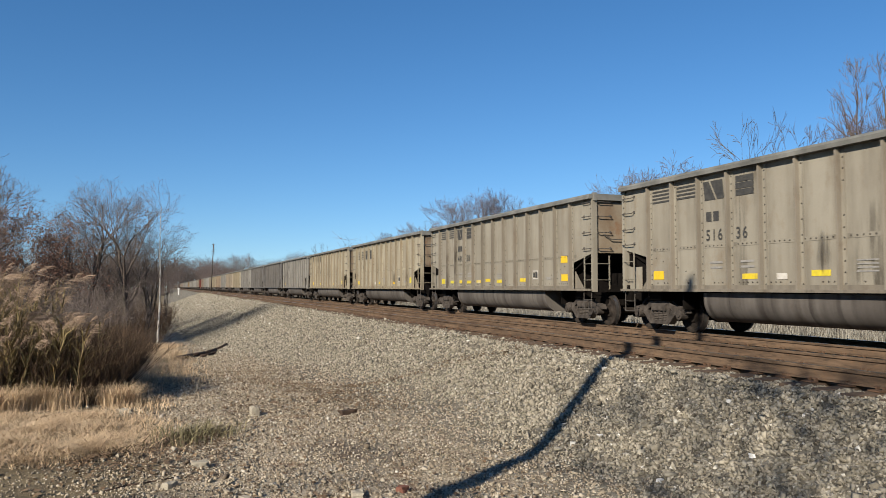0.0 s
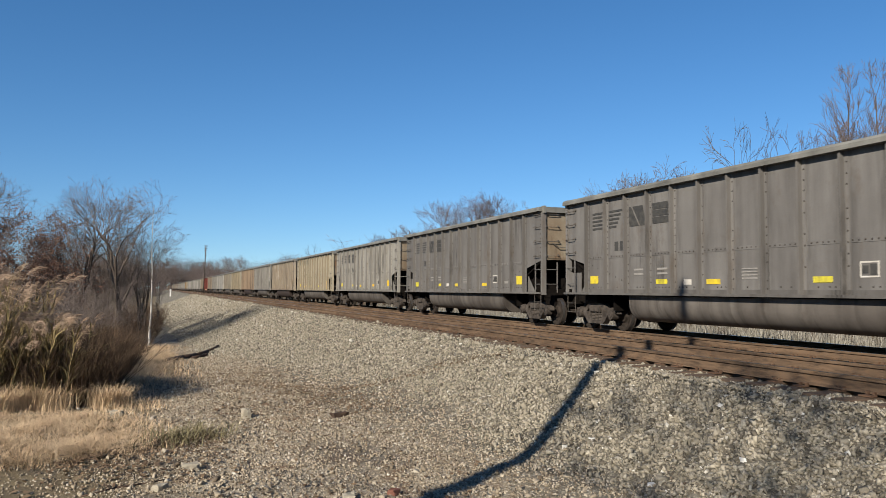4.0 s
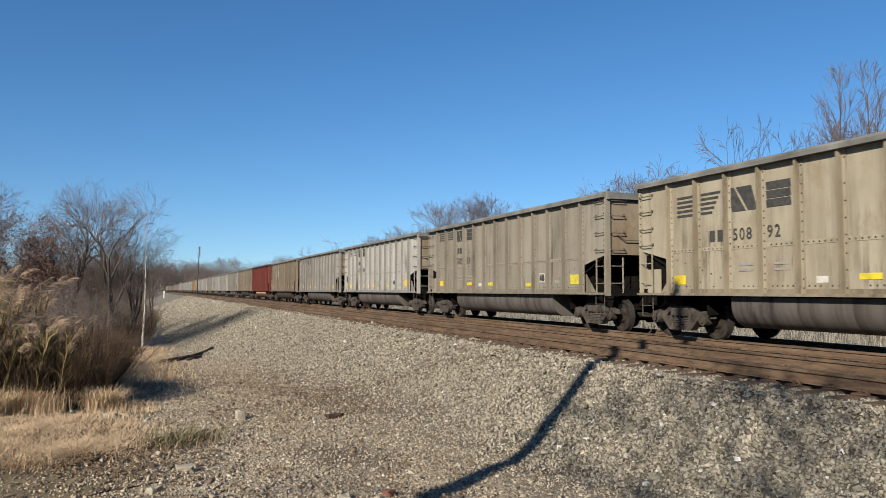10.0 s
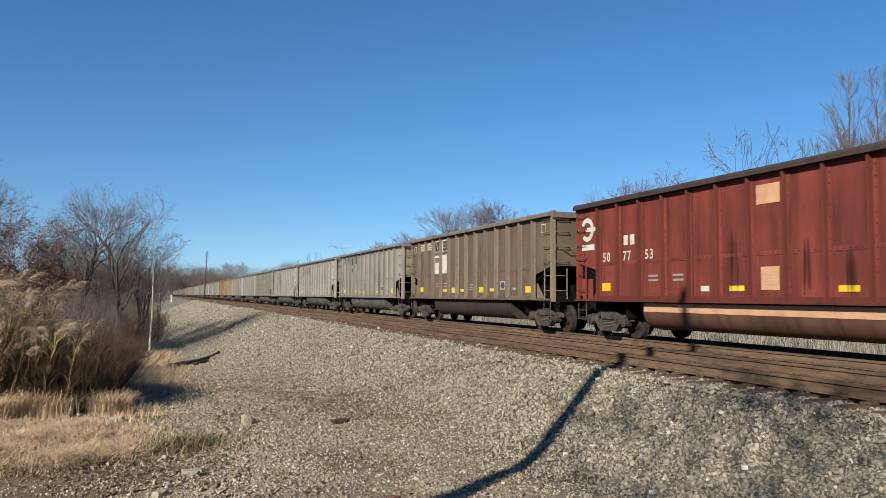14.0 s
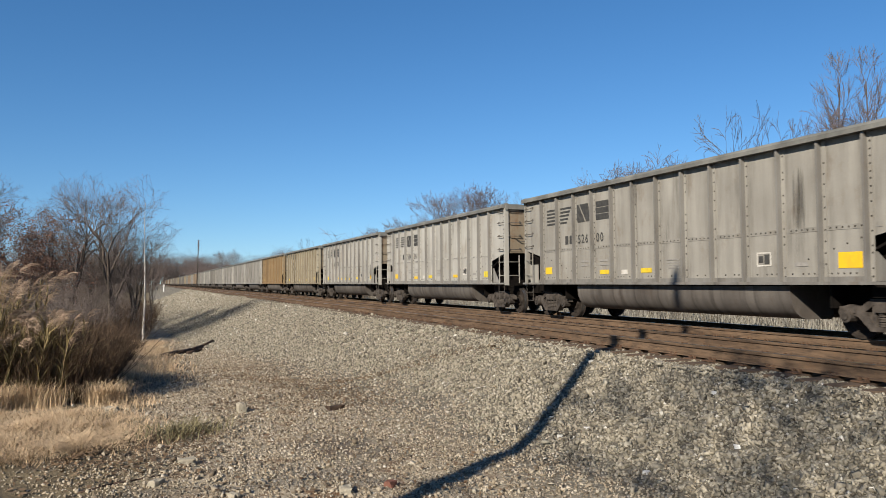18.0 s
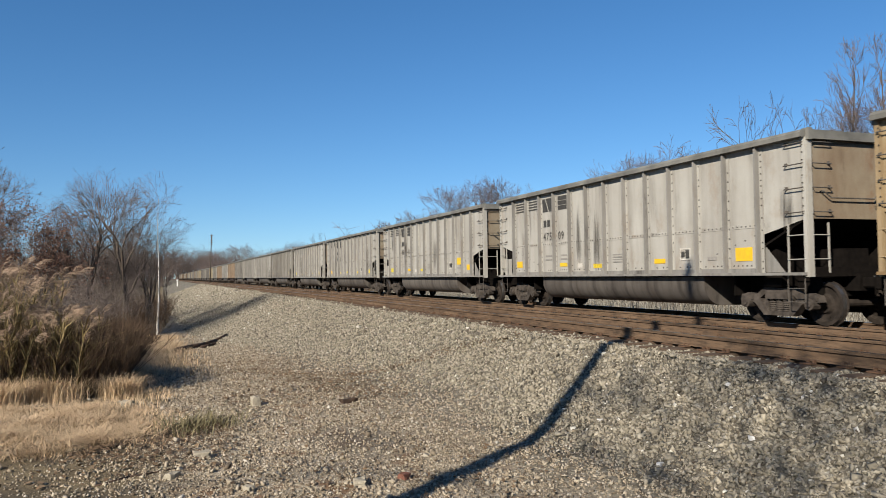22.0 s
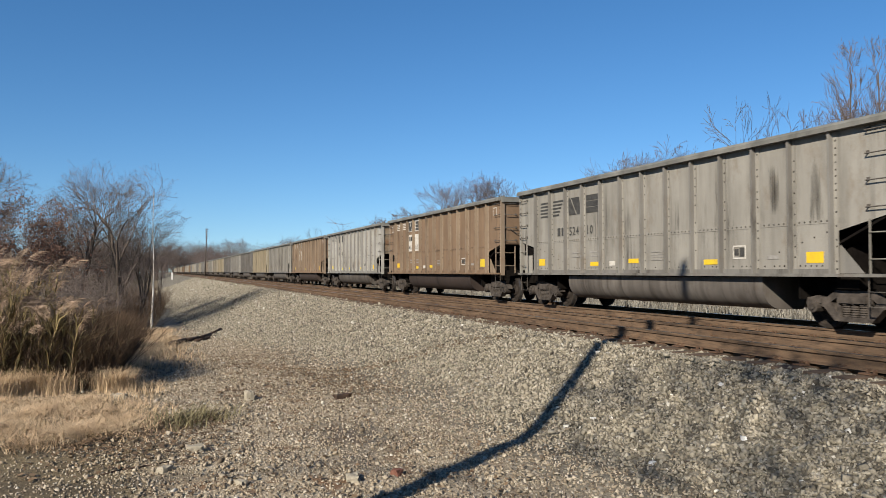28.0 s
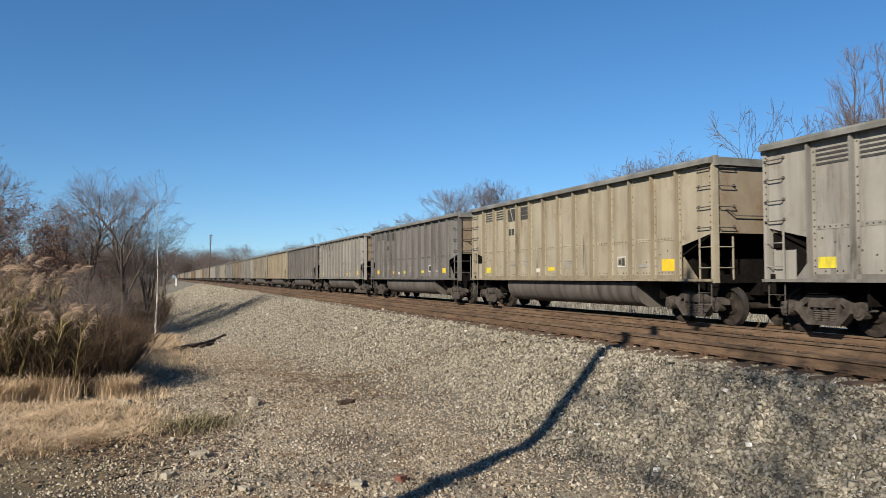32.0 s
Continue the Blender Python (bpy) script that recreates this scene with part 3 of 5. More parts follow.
def floor_mesh():
    bm = bmesh.new()
    box(bm, -SIDE + 0.03, SIDE - 0.03, -HALF + 2.41, HALF - 2.41, 1.12, 1.15)
    return finish(bm, "floor_sheet", M_UNDER)


def post_mesh():
    """A hat-shaped side stake with flanges, tapering out to the sill."""
    bm = bmesh.new()
    prism(bm, [(0.0, -0.105), (0.0, -0.012), (-0.014, -0.012), (-0.014, -0.105)], "Z", 1.11, 3.85)
    n = len(bm.faces)
    prism(bm, [(0.0, -0.012), (0.0, 0.05), (-0.115, 0.045), (-0.115, -0.006)], "Z", 1.105, 3.85)
    bm.faces.ensure_lookup_table()
    for f in bm.faces[n:]:
        f.material_index = 1
    me = finish(bm, "side_post", PAINT["grey"])
    me.materials.append(M_HAT)
    return me


def chord_mesh():
    bm = bmesh.new()
    prism(bm, [(-0.17, 3.84), (-0.17, 3.93), (-0.13, 3.985), (0.02, 3.985), (0.02, 3.84)], "Y", -HALF - 0.02, HALF + 0.02)
    return finish(bm, "top_chord", M_CHORD)


def endchord_mesh():
    bm = bmesh.new()
    box(bm, -1.45, 1.45, -0.09, 0.05, 3.8, 3.985)
    box(bm, -1.50, -1.40, -0.1, 0.06, 3.78, 4.02)
    box(bm, 1.40, 1.50, -0.1, 0.06, 3.78, 4.02)
    return finish(bm, "end_chord", M_CHORD)


def sill_mesh():
    bm = bmesh.new()
    box(bm, -0.145, 0.02, -HALF, HALF, 1.055, 1.115)
    box(bm, -0.03, 0.0, -HALF + 1.25, HALF - 1.25, 1.115, 1.21)
    return finish(bm, "side_sill", PAINT["grey"])


def tub_mesh():
    """One of the two rounded tubs that hang between the trucks."""
    bm = bmesh.new()
    arc = [(-1.43, 1.03), (-1.43, 0.86)]
    arc += [(-0.93 - 0.5 * math.cos(a), 0.86 - 0.52 * math.sin(a)) for a in (math.pi / 2 * k / 8 for k in range(1, 9))]
    arc += [(-0.30, 0.33), (-0.24, 0.40), (-0.24, 1.03)]
    prism(bm, arc, "Y", -4.1, 4.05)
    me = finish(bm, "tub", M_TUB)
    for f in me.polygons:
        f.use_smooth = abs(f.normal.y) < 0.5
    me.set_sharp_from_angle(angle=radians(35))
    return me


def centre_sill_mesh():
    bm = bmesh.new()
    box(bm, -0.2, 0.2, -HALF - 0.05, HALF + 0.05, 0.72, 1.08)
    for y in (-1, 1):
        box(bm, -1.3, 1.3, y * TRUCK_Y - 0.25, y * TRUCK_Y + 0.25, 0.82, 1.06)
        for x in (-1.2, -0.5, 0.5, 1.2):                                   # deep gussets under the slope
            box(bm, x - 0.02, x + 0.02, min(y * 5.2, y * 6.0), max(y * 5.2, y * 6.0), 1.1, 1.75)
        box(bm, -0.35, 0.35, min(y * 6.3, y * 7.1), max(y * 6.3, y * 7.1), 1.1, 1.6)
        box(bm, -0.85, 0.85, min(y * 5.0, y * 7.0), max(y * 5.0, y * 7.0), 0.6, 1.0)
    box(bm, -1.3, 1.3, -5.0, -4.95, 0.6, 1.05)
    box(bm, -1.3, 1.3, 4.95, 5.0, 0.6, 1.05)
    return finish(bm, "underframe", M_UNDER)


def end_sill_mesh():
    bm = bmesh.new()
    box(bm, -1.46, 1.46, 7.1, 7.26, 1.02, 1.22)
    return finish(bm, "end_sill", M_UNDER)


def shade_block_mesh(y):
    """An added near-black block for the shade under the slope sheet, closed on the far side."""
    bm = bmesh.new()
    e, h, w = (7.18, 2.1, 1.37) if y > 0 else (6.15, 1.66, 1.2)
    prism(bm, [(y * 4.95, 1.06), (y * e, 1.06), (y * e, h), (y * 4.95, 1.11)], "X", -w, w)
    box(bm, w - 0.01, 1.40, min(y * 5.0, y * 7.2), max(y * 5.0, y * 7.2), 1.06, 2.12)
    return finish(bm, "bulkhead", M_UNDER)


def gusset_mesh():
    """The slanted plate behind the platform's side opening."""
    bm = bmesh.new()
    prism(bm, [(HALF - 1.26, 1.12), (HALF - 0.70, 1.12), (HALF - 1.26, 1.72)], "X", -1.40, -1.385)
    return finish(bm, "gusset", PAINT["umber"])


def platform_panel_mesh():
    """The upright plate that stands on the rear platform behind the ladder."""
    bm = bmesh.new()
    box(bm, -1.42, -1.40, 6.55, 7.1, 1.1, 1.72)
    box(bm, -1.43, -1.40, 7.1, 7.13, 1.1, 1.75)
    return finish(bm, "platform_panel", PAINT["beige"])


def corner_post_mesh():
    bm = bmesh.new()
    box(bm, -0.05, 0.03, -0.045, 0.045, 1.02, 3.85)
    box(bm, -0.02, 0.11, -0.055, -0.042, 1.02, 3.85)
    return finish(bm, "corner_post", PAINT["grey"])


def grab_mesh():
    bm = bmesh.new()
    for y in (-0.23, 0.23):
        rod(bm, (0.03, y, 0.03), (-0.075, y, 0.0), 0.013, n=5)
        box(bm, -0.012, 0.012, y - 0.03, y + 0.03, 0.01, 0.06)
    rod(bm, (-0.075, -0.23, 0), (-0.075, 0.23, 0), 0.013, n=5)
    return finish(bm, "grab_iron", M_IRON)


def ladder_mesh():
    bm = bmesh.new()
    box(bm, -0.018, 0.01, -0.017, 0.017, 1.1, 2.12)
    for z in (1.38, 1.87):
        rod(bm, (-0.03, -0.47, z), (-0.03, 0.0, z), 0.013, n=5)
    return finish(bm, "ladder", PAINT["grey"])


def stirrup_mesh():
    bm = bmesh.new()
    for y in (-0.22, 0.22):
        box(bm, -0.010, 0.0, y - 0.012, y + 0.012, 0.52, 1.05)
    box(bm, -0.022, 0.008, -0.22, 0.22, 0.508, 0.52)
    box(bm, -0.02, 0.0, -0.22, 0.22, 0.78, 0.792)
    return finish(bm, "step", M_IRON)


def bolts_mesh():
    bm = bmesh.new()
    def bolt(y, z, x):
        c = [bm.verts.new((x, y + 0.0225 * math.cos(a), z + 0.0225 * math.sin(a))) for a in (0.5 + k * math.pi / 2.5 for k in range(5))]
        t = bm.verts.new((x - 0.014, y, z))
        for i in range(5):
            bm.faces.new((c[i], t, c[(i + 1) % 5]))
    rnd = random.Random(8)
    for y in POST_Y:
        z, step = 1.22, 0.135 if y in (POST_Y[0], POST_Y[-1]) else rnd.choice((0.165, 0.19, 0.22))
        while z < 3.78:
            if rnd.random() < 0.84:
                bolt(y - 0.062, z + rnd.uniform(-0.015, 0.015), -SIDE - 0.014)
            z += step
    y = -HALF + 1.3
    while y < HALF - 1.3:
        if min(abs(y - p) for p in POST_Y) > 0.13:
            bolt(y, 2.14, -SIDE - 0.009)
            if rnd.random() < 0.5:
                bolt(y, 1.27, -SIDE - 0.001)
        y += 0.135
    for k in range(6):                                                       # slanted seams towards both ends
        for s in (-1, 1):
            bolt(s * (HALF - 1.45 - 0.3 * k), 1.92 - 0.09 * k, -SIDE - 0.002)
    for s in (-1, 1):
        for k in range(10):
            bolt(s * (HALF - 0.06), 2.3 + 0.155 * k, -SIDE - 0.056 if s < 0 else -SIDE - 0.052)
    return finish(bm, "bolts", M_BOLT)


def sideframe_mesh():
    """A cast truck side: arched top, bellied bottom, open middle for the springs."""
    bm = bmesh.new()
    prism(bm, [(-1.12, 0.50), (-1.08, 0.62), (-0.86, 0.68), (-0.62, 0.64), (-0.40, 0.79), (-0.30, 0.71), (-0.52, 0.55), (-0.66, 0.45)], "X", -0.08, 0.08)
    prism(bm, [(1.12, 0.50), (1.08, 0.62), (0.86, 0.68), (0.62, 0.64), (0.40, 0.79), (0.30, 0.71), (0.52, 0.55), (0.66, 0.45)], "X", -0.08, 0.08)
    prism(bm, [(-0.40, 0.79), (0.40, 0.79), (0.30, 0.69), (-0.30, 0.69)], "X", -0.09, 0.09)
    prism(bm, [(-0.66, 0.45), (-0.52, 0.55), (-0.30, 0.28), (0.30, 0.28), (0.52, 0.55), (0.66, 0.45), (0.40, 0.19), (-0.40, 0.19)], "X", -0.10, 0.10)
    for y in (-0.89, 0.89):
        rod(bm, (-0.16, y, 0.457), (0.05, y, 0.457), 0.125, n=12)
        rod(bm, (-0.19, y, 0.457), (-0.15, y, 0.457), 0.07, n=8)
        box(bm, -0.1, 0.08, y - 0.17, y + 0.17, 0.52, 0.64)
    for y in (-0.34, 0.34):
        box(bm, -0.07, 0.07, y - 0.045, y + 0.045, 0.27, 0.72)
    return finish(bm, "side_frame", M_TRUCK)


def spring_mesh():
    """One coil spring: a ribbed column."""
    bm = bmesh.new()
    prof = [(0.28, 0.06)]
    for k in range(6):
        z = 0.30 + 0.045 * k
        prof += [(z - 0.013, 0.085), (z + 0.013, 0.085), (z + 0.02, 0.055)]
    rings = [[bm.verts.new((-0.02 + r * math.cos(a), r * math.sin(a), z)) for a in (2 * math.pi * i / 10 for i in range(10))] for z, r in prof]
    for lo, hi in zip(rings, rings[1:]):
        for i in range(10):
            bm.faces.new((lo[i], lo[(i + 1) % 10], hi[(i + 1) % 10], hi[i]))
    bm.faces.new(rings[0][::-1])
    bm.faces.new(rings[-1])
    return finish(bm, "spring", M_TRUCK)


def spring_cap_mesh():
    bm = bmesh.new()
    box(bm, -0.13, 0.12, -0.29, 0.29, 0.545, 0.70)
    return finish(bm, "spring_cap", M_TRUCK)


def bolster_mesh():
    bm = bmesh.new()
    box(bm, -1.0, 1.0, -0.2, 0.2, 0.48, 0.76)
    rod(bm, (0, 0, 0.7), (0, 0, 0.86), 0.3, n=16)
    for y in (-0.40, 0.40):
        box(bm, -0.95, 0.95, y - 0.05, y + 0.05, 0.28, 0.38)                # brake beams
    return finish(bm, "bolster", M_UNDER)


def wheel_mesh(s):
    bm = bmesh.new()
    p = [(-0.075, 0.09), (-0.075, 0.18), (-0.02, 0.22), (-0.012, 0.34), (-0.07, 0.385), (-0.07, 0.452), (0.0, 0.457), (0.045, 0.462), (0.055, 0.482), (0.072, 0.482), (0.075, 0.38), (0.02, 0.34), (0.03, 0.2), (0.08, 0.17), (0.08, 0.09)]
    lathe(bm, [(s * a, r) for a, r in p], 20)
    for k in range(3):                                                      # pale dabs that show the turning
        a = k * 2.1
        box(bm, s * -0.022 - 0.004, s * -0.022 + 0.004, 0.27 * math.cos(a) - 0.03, 0.27 * math.cos(a) + 0.03, 0.27 * math.sin(a) - 0.03, 0.27 * math.sin(a) + 0.03)
    return finish(bm, "wheel", M_WHEEL, False)


def tread_mesh(s):
    bm = bmesh.new()
    lathe(bm, [(s * -0.066, 0.4535), (s * -0.03, 0.4585), (s * 0.03, 0.4635)], 20)
    bmesh.ops.delete(bm, geom=[f for f in bm.faces if len(f.verts) > 4], context="FACES_ONLY")       # a hoop, open at both sides
    return finish(bm, "tread", M_TREAD)


def axle_mesh():
    bm = bmesh.new()
    rod(bm, (-1.05, 0, 0), (1.05, 0, 0), 0.085, n=10)
    return finish(bm, "axle", M_WHEEL)


def coupler_mesh():
    bm = bmesh.new()
    box(bm, -0.1, 0.1, 7.2, 7.75, 0.78, 1.0)
    box(bm, -0.17, 0.15, 7.62, 7.86, 0.74, 1.04)
    box(bm, -0.2, -0.06, 7.8, 7.98, 0.76, 1.02)
    bmesh.ops.bevel(bm, geom=bm.edges[:], offset=0.03, segments=1, affect="EDGES")
    return finish(bm, "coupler", M_UNDER)


def hose_mesh():
    bm = bmesh.new()
    pts = [(-0.42, 7.25, 0.85), (-0.42, 7.45, 0.62), (-0.38, 7.7, 0.42), (-0.3, 8.0, 0.36), (-0.22, 8.1, 0.4)]
    for a, b in zip(pts, pts[1:]):
        rod(bm, a, b, 0.03, n=6)
    return finish(bm, "air_hose", M_UNDER)


def coal_mesh():
    rnd = random.Random(5)
    bm = bmesh.new()
    nx, ny = 12, 60
    g = [[bm.verts.new((-1.42 + 2.84 * i / nx, -7.15 + 14.3 * j / ny,
                        3.45 + 0.30 * math.sin(math.pi * i / nx) * (0.75 + 0.25 * math.sin(j * 0.63)) * min(1, j / 5, (ny - j) / 5) + rnd.uniform(-0.04, 0.04))) for i in range(nx + 1)] for j in range(ny + 1)]
    for j in range(ny):
        for i in range(nx):
            bm.faces.new((g[j][i], g[j][i + 1], g[j + 1][i + 1], g[j + 1][i]))
    return finish(bm, "coal_load", M_COAL)


def end_rail_mesh():
    """The bent handrail across the end sheet."""
    bm = bmesh.new()
    y = HALF + 0.06
    pts = [(-0.6, y, 2.86), (-0.28, y, 2.62), (0.9, y, 2.62), (1.1, y, 2.75)]
    for a, b in zip(pts, pts[1:]):
        rod(bm, a, b, 0.016, n=5)
    for p in (pts[0], pts[-1]):
        rod(bm, p, (p[0], HALF - 0.04, p[2]), 0.016, n=5)
    return finish(bm, "end_handrail", M_IRON)


ME = {"sheet_mesh": sheet_mesh(), "seam_mesh": seam_mesh(), "far_side_mesh": far_side_mesh(), "end_sheet_mesh": end_sheet_mesh(), "slope_sheet_mesh": slope_sheet_mesh(), "floor_mesh": floor_mesh(), "post_mesh": post_mesh(), "chord_mesh": chord_mesh(), "endchord_mesh": endchord_mesh(),
      "sill_mesh": sill_mesh(), "tub_mesh": tub_mesh(), "centre_sill_mesh": centre_sill_mesh(), "corner_post_mesh": corner_post_mesh(), "end_sill_mesh": end_sill_mesh(), "front_shade_block": shade_block_mesh(-1), "rear_shade_block": shade_block_mesh(1), "gusset_mesh": gusset_mesh(), "platform_panel_mesh": platform_panel_mesh(),
      "grab_mesh": grab_mesh(), "ladder_mesh": ladder_mesh(), "stirrup_mesh": stirrup_mesh(), "bolts_mesh": bolts_mesh(),
      "sideframe_mesh": sideframe_mesh(), "spring_mesh": spring_mesh(), "spring_cap_mesh": spring_cap_mesh(), "bolster_mesh": bolster_mesh(), "axle_mesh": axle_mesh(),
      "coupler_mesh": coupler_mesh(), "hose_mesh": hose_mesh(), "coal_mesh": coal_mesh(), "end_rail_mesh": end_rail_mesh()}
ENDS = {k: PAINT_END for k in ("grey", "light", "dark", "cream", "beige")}
WHEELS = {s: (wheel_mesh(s), tread_mesh(s)) for s in (-1, 1)}

# ---- lettering ----


def digit_meshes():
    got = {}
    for ch in "0123456789":
        c = bpy.data.curves.new("figure", "FONT")
        c.body, c.size, c.offset, c.resolution_u = ch, 1.0, 0.012, 3
        o = bpy.data.objects.new("figure", c)
        scene.collection.objects.link(o)
        me = bpy.data.meshes.new_from_object(o.evaluated_get(bpy.context.evaluated_depsgraph_get()))
        got[ch] = ([v.co.copy() for v in me.vertices], [list(p.vertices) for p in me.polygons])
        bpy.data.objects.remove(o)
        bpy.data.curves.remove(c)
        bpy.data.meshes.remove(me)
    return got


DIGITS = digit_meshes()


def figures(bm, text, y, z, size, x=-1.489):
    """Figures on the near side, read from outside, starting at y and running towards the wagon's front."""
    for ch in text:
        vs, fs = DIGITS[ch]
        w = [bm.verts.new((x, y - v.x * size * 0.9, z + v.y * size)) for v in vs]
        for f in fs:
            bm.faces.new([w[i] for i in f])
        y -= 0.56 * size
    bmesh.ops.recalc_face_normals(bm, faces=bm.faces[:])


def block(bm, y0, y1, z0, z1, kind, lean=0.0):
    """A plain emblem shape: slanted dark strokes that nearly touch, or a stack of three with a link at either side."""
    w, h = y1 - y0, z1 - z0
    if kind == 0:
        for low, top in (((0.0, 0.36), (0.0, 0.62)), ((0.44, 1.0), (0.70, 1.0))):
            v = [bm.verts.new((-1.487, y0 + w * a + k * lean, z0 + k * h)) for a, k in ((low[0], 0), (low[1], 0), (top[1], 1), (top[0], 1))]
            f = bm.faces.new(v)
            f.normal_update()
            if f.normal.x > 0:
                f.normal_flip()
    else:
        for a, b in ((0.0, 0.31), (0.35, 0.65), (0.69, 1.0)):
            flat(bm, y0 + w * 0.04, y1 - w * 0.04, z0 + h * a, z0 + h * b, skew=lean * 0.2)


def bay(k):
    """The clear sheet between posts, counted from the rear end: its two edges."""
    e = [HALF] + POST_Y + [-HALF]
    return e[k + 1] + 0.12, e[k] - 0.12


def bars(bm, y0, y1, z0, z1, n=4, lean=0.0):
    h = (z1 - z0) / (2 * n - 1)
    for i in range(n):
        flat(bm, y0 + lean * i, y1, z0 + 2 * i * h, z0 + (2 * i + 1) * h)


def make(fn):
    bm = bmesh.new()
    fn(bm)
    return bm


def stripes_a(bm):
    for k in (1, 2):
        a, b = bay(k)
        bars(bm, a, b, 3.36, 3.68)


def stripes_b(bm):
    a, b = bay(1)
    bars(bm, a, b - 0.15, 2.96, 3.46, 5)
    a, b = bay(2)
    for i in range(5):
        flat(bm, a + 0.1 + 0.07 * (4 - i), b, 2.96 + 0.111 * i, 2.96 + 0.111 * i + 0.056)


def initial_a(bm):
    a, b = bay(3)
    block(bm, a + 0.05, b - 0.05, 3.23, 3.68, 0, 0.06)


def second_a(bm):
    a, b = bay(4)
    block(bm, a + 0.1, b - 0.05, 3.23, 3.68, 1)


def initial_b(bm):
    a, b = bay(3)
    block(bm, a, b - 0.02, 2.93, 3.47, 0, 0.16)


def second_b(bm):
    a, b = bay(4)
    block(bm, a + 0.05, b, 2.93, 3.47, 1, 0.1)


def marks_a(bm):
    a, b = bay(3)
    flat(bm, b - 0.27, b - 0.08, 2.72, 2.95)
    flat(bm, b - 0.52, b - 0.33, 2.72, 2.95)


def marks_b(bm):
    a, b = bay(2)
    flat(bm, a + 0.30, a + 0.48, 2.30, 2.56)
    flat(bm, a + 0.03, a + 0.22, 2.30, 2.56)


def marks_d(bm):
    a, b = bay(2)
    flat(bm, b - 0.3, b - 0.1, 2.62, 2.9)
    flat(bm, b - 0.6, b - 0.4, 2.62, 2.9)


def bare_high(bm):
    a, b = bay(7)
    flat(bm, a + 0.05, b - 0.05, 3.2, 3.62)


def bare_low(bm):
    a, b = bay(7)
    flat(bm, a + 0.1, b - 0.15, 1.35, 1.85)


def soot(bm, y, z0, z1, width):
    """A smear of soot that has run down the sheet."""
    flat(bm, y - width / 2, y + width / 2, z0, z1, x=-1.4855)


def small_print(bm):
    for k, z in ((3, 1.72), (3, 1.6), (4, 1.72), (4, 1.6)):
        a, b = bay(k)
        flat(bm, a + 0.15, b - 0.2, z, z + 0.05)
    a, b = bay(7)
    for i in range(4):
        flat(bm, a + 0.1, b - 0.2, 1.45 + 0.07 * i, 1.48 + 0.07 * i)
    a, b = bay(11)
    flat(bm, a + 0.25, b - 0.2, 1.42, 1.5)


def stencil(bm):
    a, b = bay(10)
    m = (a + b) / 2
    for y0, y1, z0, z1 in ((m - 0.2, m + 0.2, 1.44, 1.47), (m - 0.2, m + 0.2, 1.71, 1.74), (m - 0.2, m - 0.17, 1.44, 1.74), (m + 0.17, m + 0.2, 1.44, 1.74)):
        flat(bm, y0, y1, z0, z1)


def stencil_dark(bm):
    a, b = bay(10)
    m = (a + b) / 2
    flat(bm, m - 0.15, m - 0.01, 1.49, 1.69)
    flat(bm, m + 0.02, m + 0.15, 1.52, 1.66)


def corner_boxes(bm):
    for y in (HALF - 0.72, -HALF + 0.42):
        for y0, y1, z0, z1 in ((y, y + 0.34, 3.32, 3.345), (y, y + 0.34, 3.6, 3.625), (y, y + 0.025, 3.32, 3.625), (y + 0.315, y + 0.34, 3.32, 3.625)):
            flat(bm, y0, y1, z0, z1)


def patches(bm):
    for k in (3, 4):
        a, b = bay(k)
        flat(bm, a - 0.02, b + 0.02, 3.20, 3.76, x=-1.482)
        flat(bm, a - 0.02, b + 0.02, 2.2, 3.05, x=-1.482)


def red_emblem(bm):
    """A broken ring with a bar through it."""
    yc, zc = HALF - 0.55, 3.2
    for k in range(14):
        a, b = 0.5 + k * 0.36, 0.5 + (k + 1) * 0.36
        v = [bm.verts.new((-1.487, yc + r * math.cos(t), zc + r * math.sin(t))) for r, t in ((0.22, a), (0.36, a), (0.36, b), (0.22, b))]
        bm.faces.new(v)
    flat(bm, yc - 0.45, yc + 0.1, zc - 0.06, zc + 0.06)
    bars(bm, yc - 0.4, yc + 0.3, zc - 0.62, zc - 0.45, 1)
    bmesh.ops.recalc_face_normals(bm, faces=bm.faces[:])


SIGN = {}
for key, fn, mat in (("stripes_a", stripes_a, M_LETTER), ("stripes_b", stripes_b, M_LETTER), ("initial_a", initial_a, M_LETTER), ("second_a", second_a, M_LETTER), ("initial_b", initial_b, M_LETTER), ("second_b", second_b, M_LETTER), ("marks_a", marks_a, M_LETTER),
                     ("marks_b", marks_b, M_LETTER), ("small_print", small_print, M_FAINT), ("stencil", stencil, M_WHITE), ("stencil_dark", stencil_dark, M_LETTER), ("corner_boxes", corner_boxes, M_WHITE),
                     ("patches", patches, M_WHITE), ("red_emblem", red_emblem, M_WHITE),
                     ("marks_d", marks_d, M_WHITE), ("bare_high", bare_high, M_CREAMSTRIPE), ("bare_low", bare_low, M_CREAMSTRIPE)):
    SIGN[key] = finish(make(fn), key, mat)


def reflector_mesh(w, h):
    bm = bmesh.new()
    box(bm, -0.006, 0.0, -w / 2, w / 2, 0, h)
    return finish(bm, "reflector", M_YELLOW)


REFLECT = {"wide": reflector_mesh(0.46, 0.12), "square": reflector_mesh(0.42, 0.22), "big": reflector_mesh(0.52, 0.3), "tag": reflector_mesh(0.28, 0.13)}


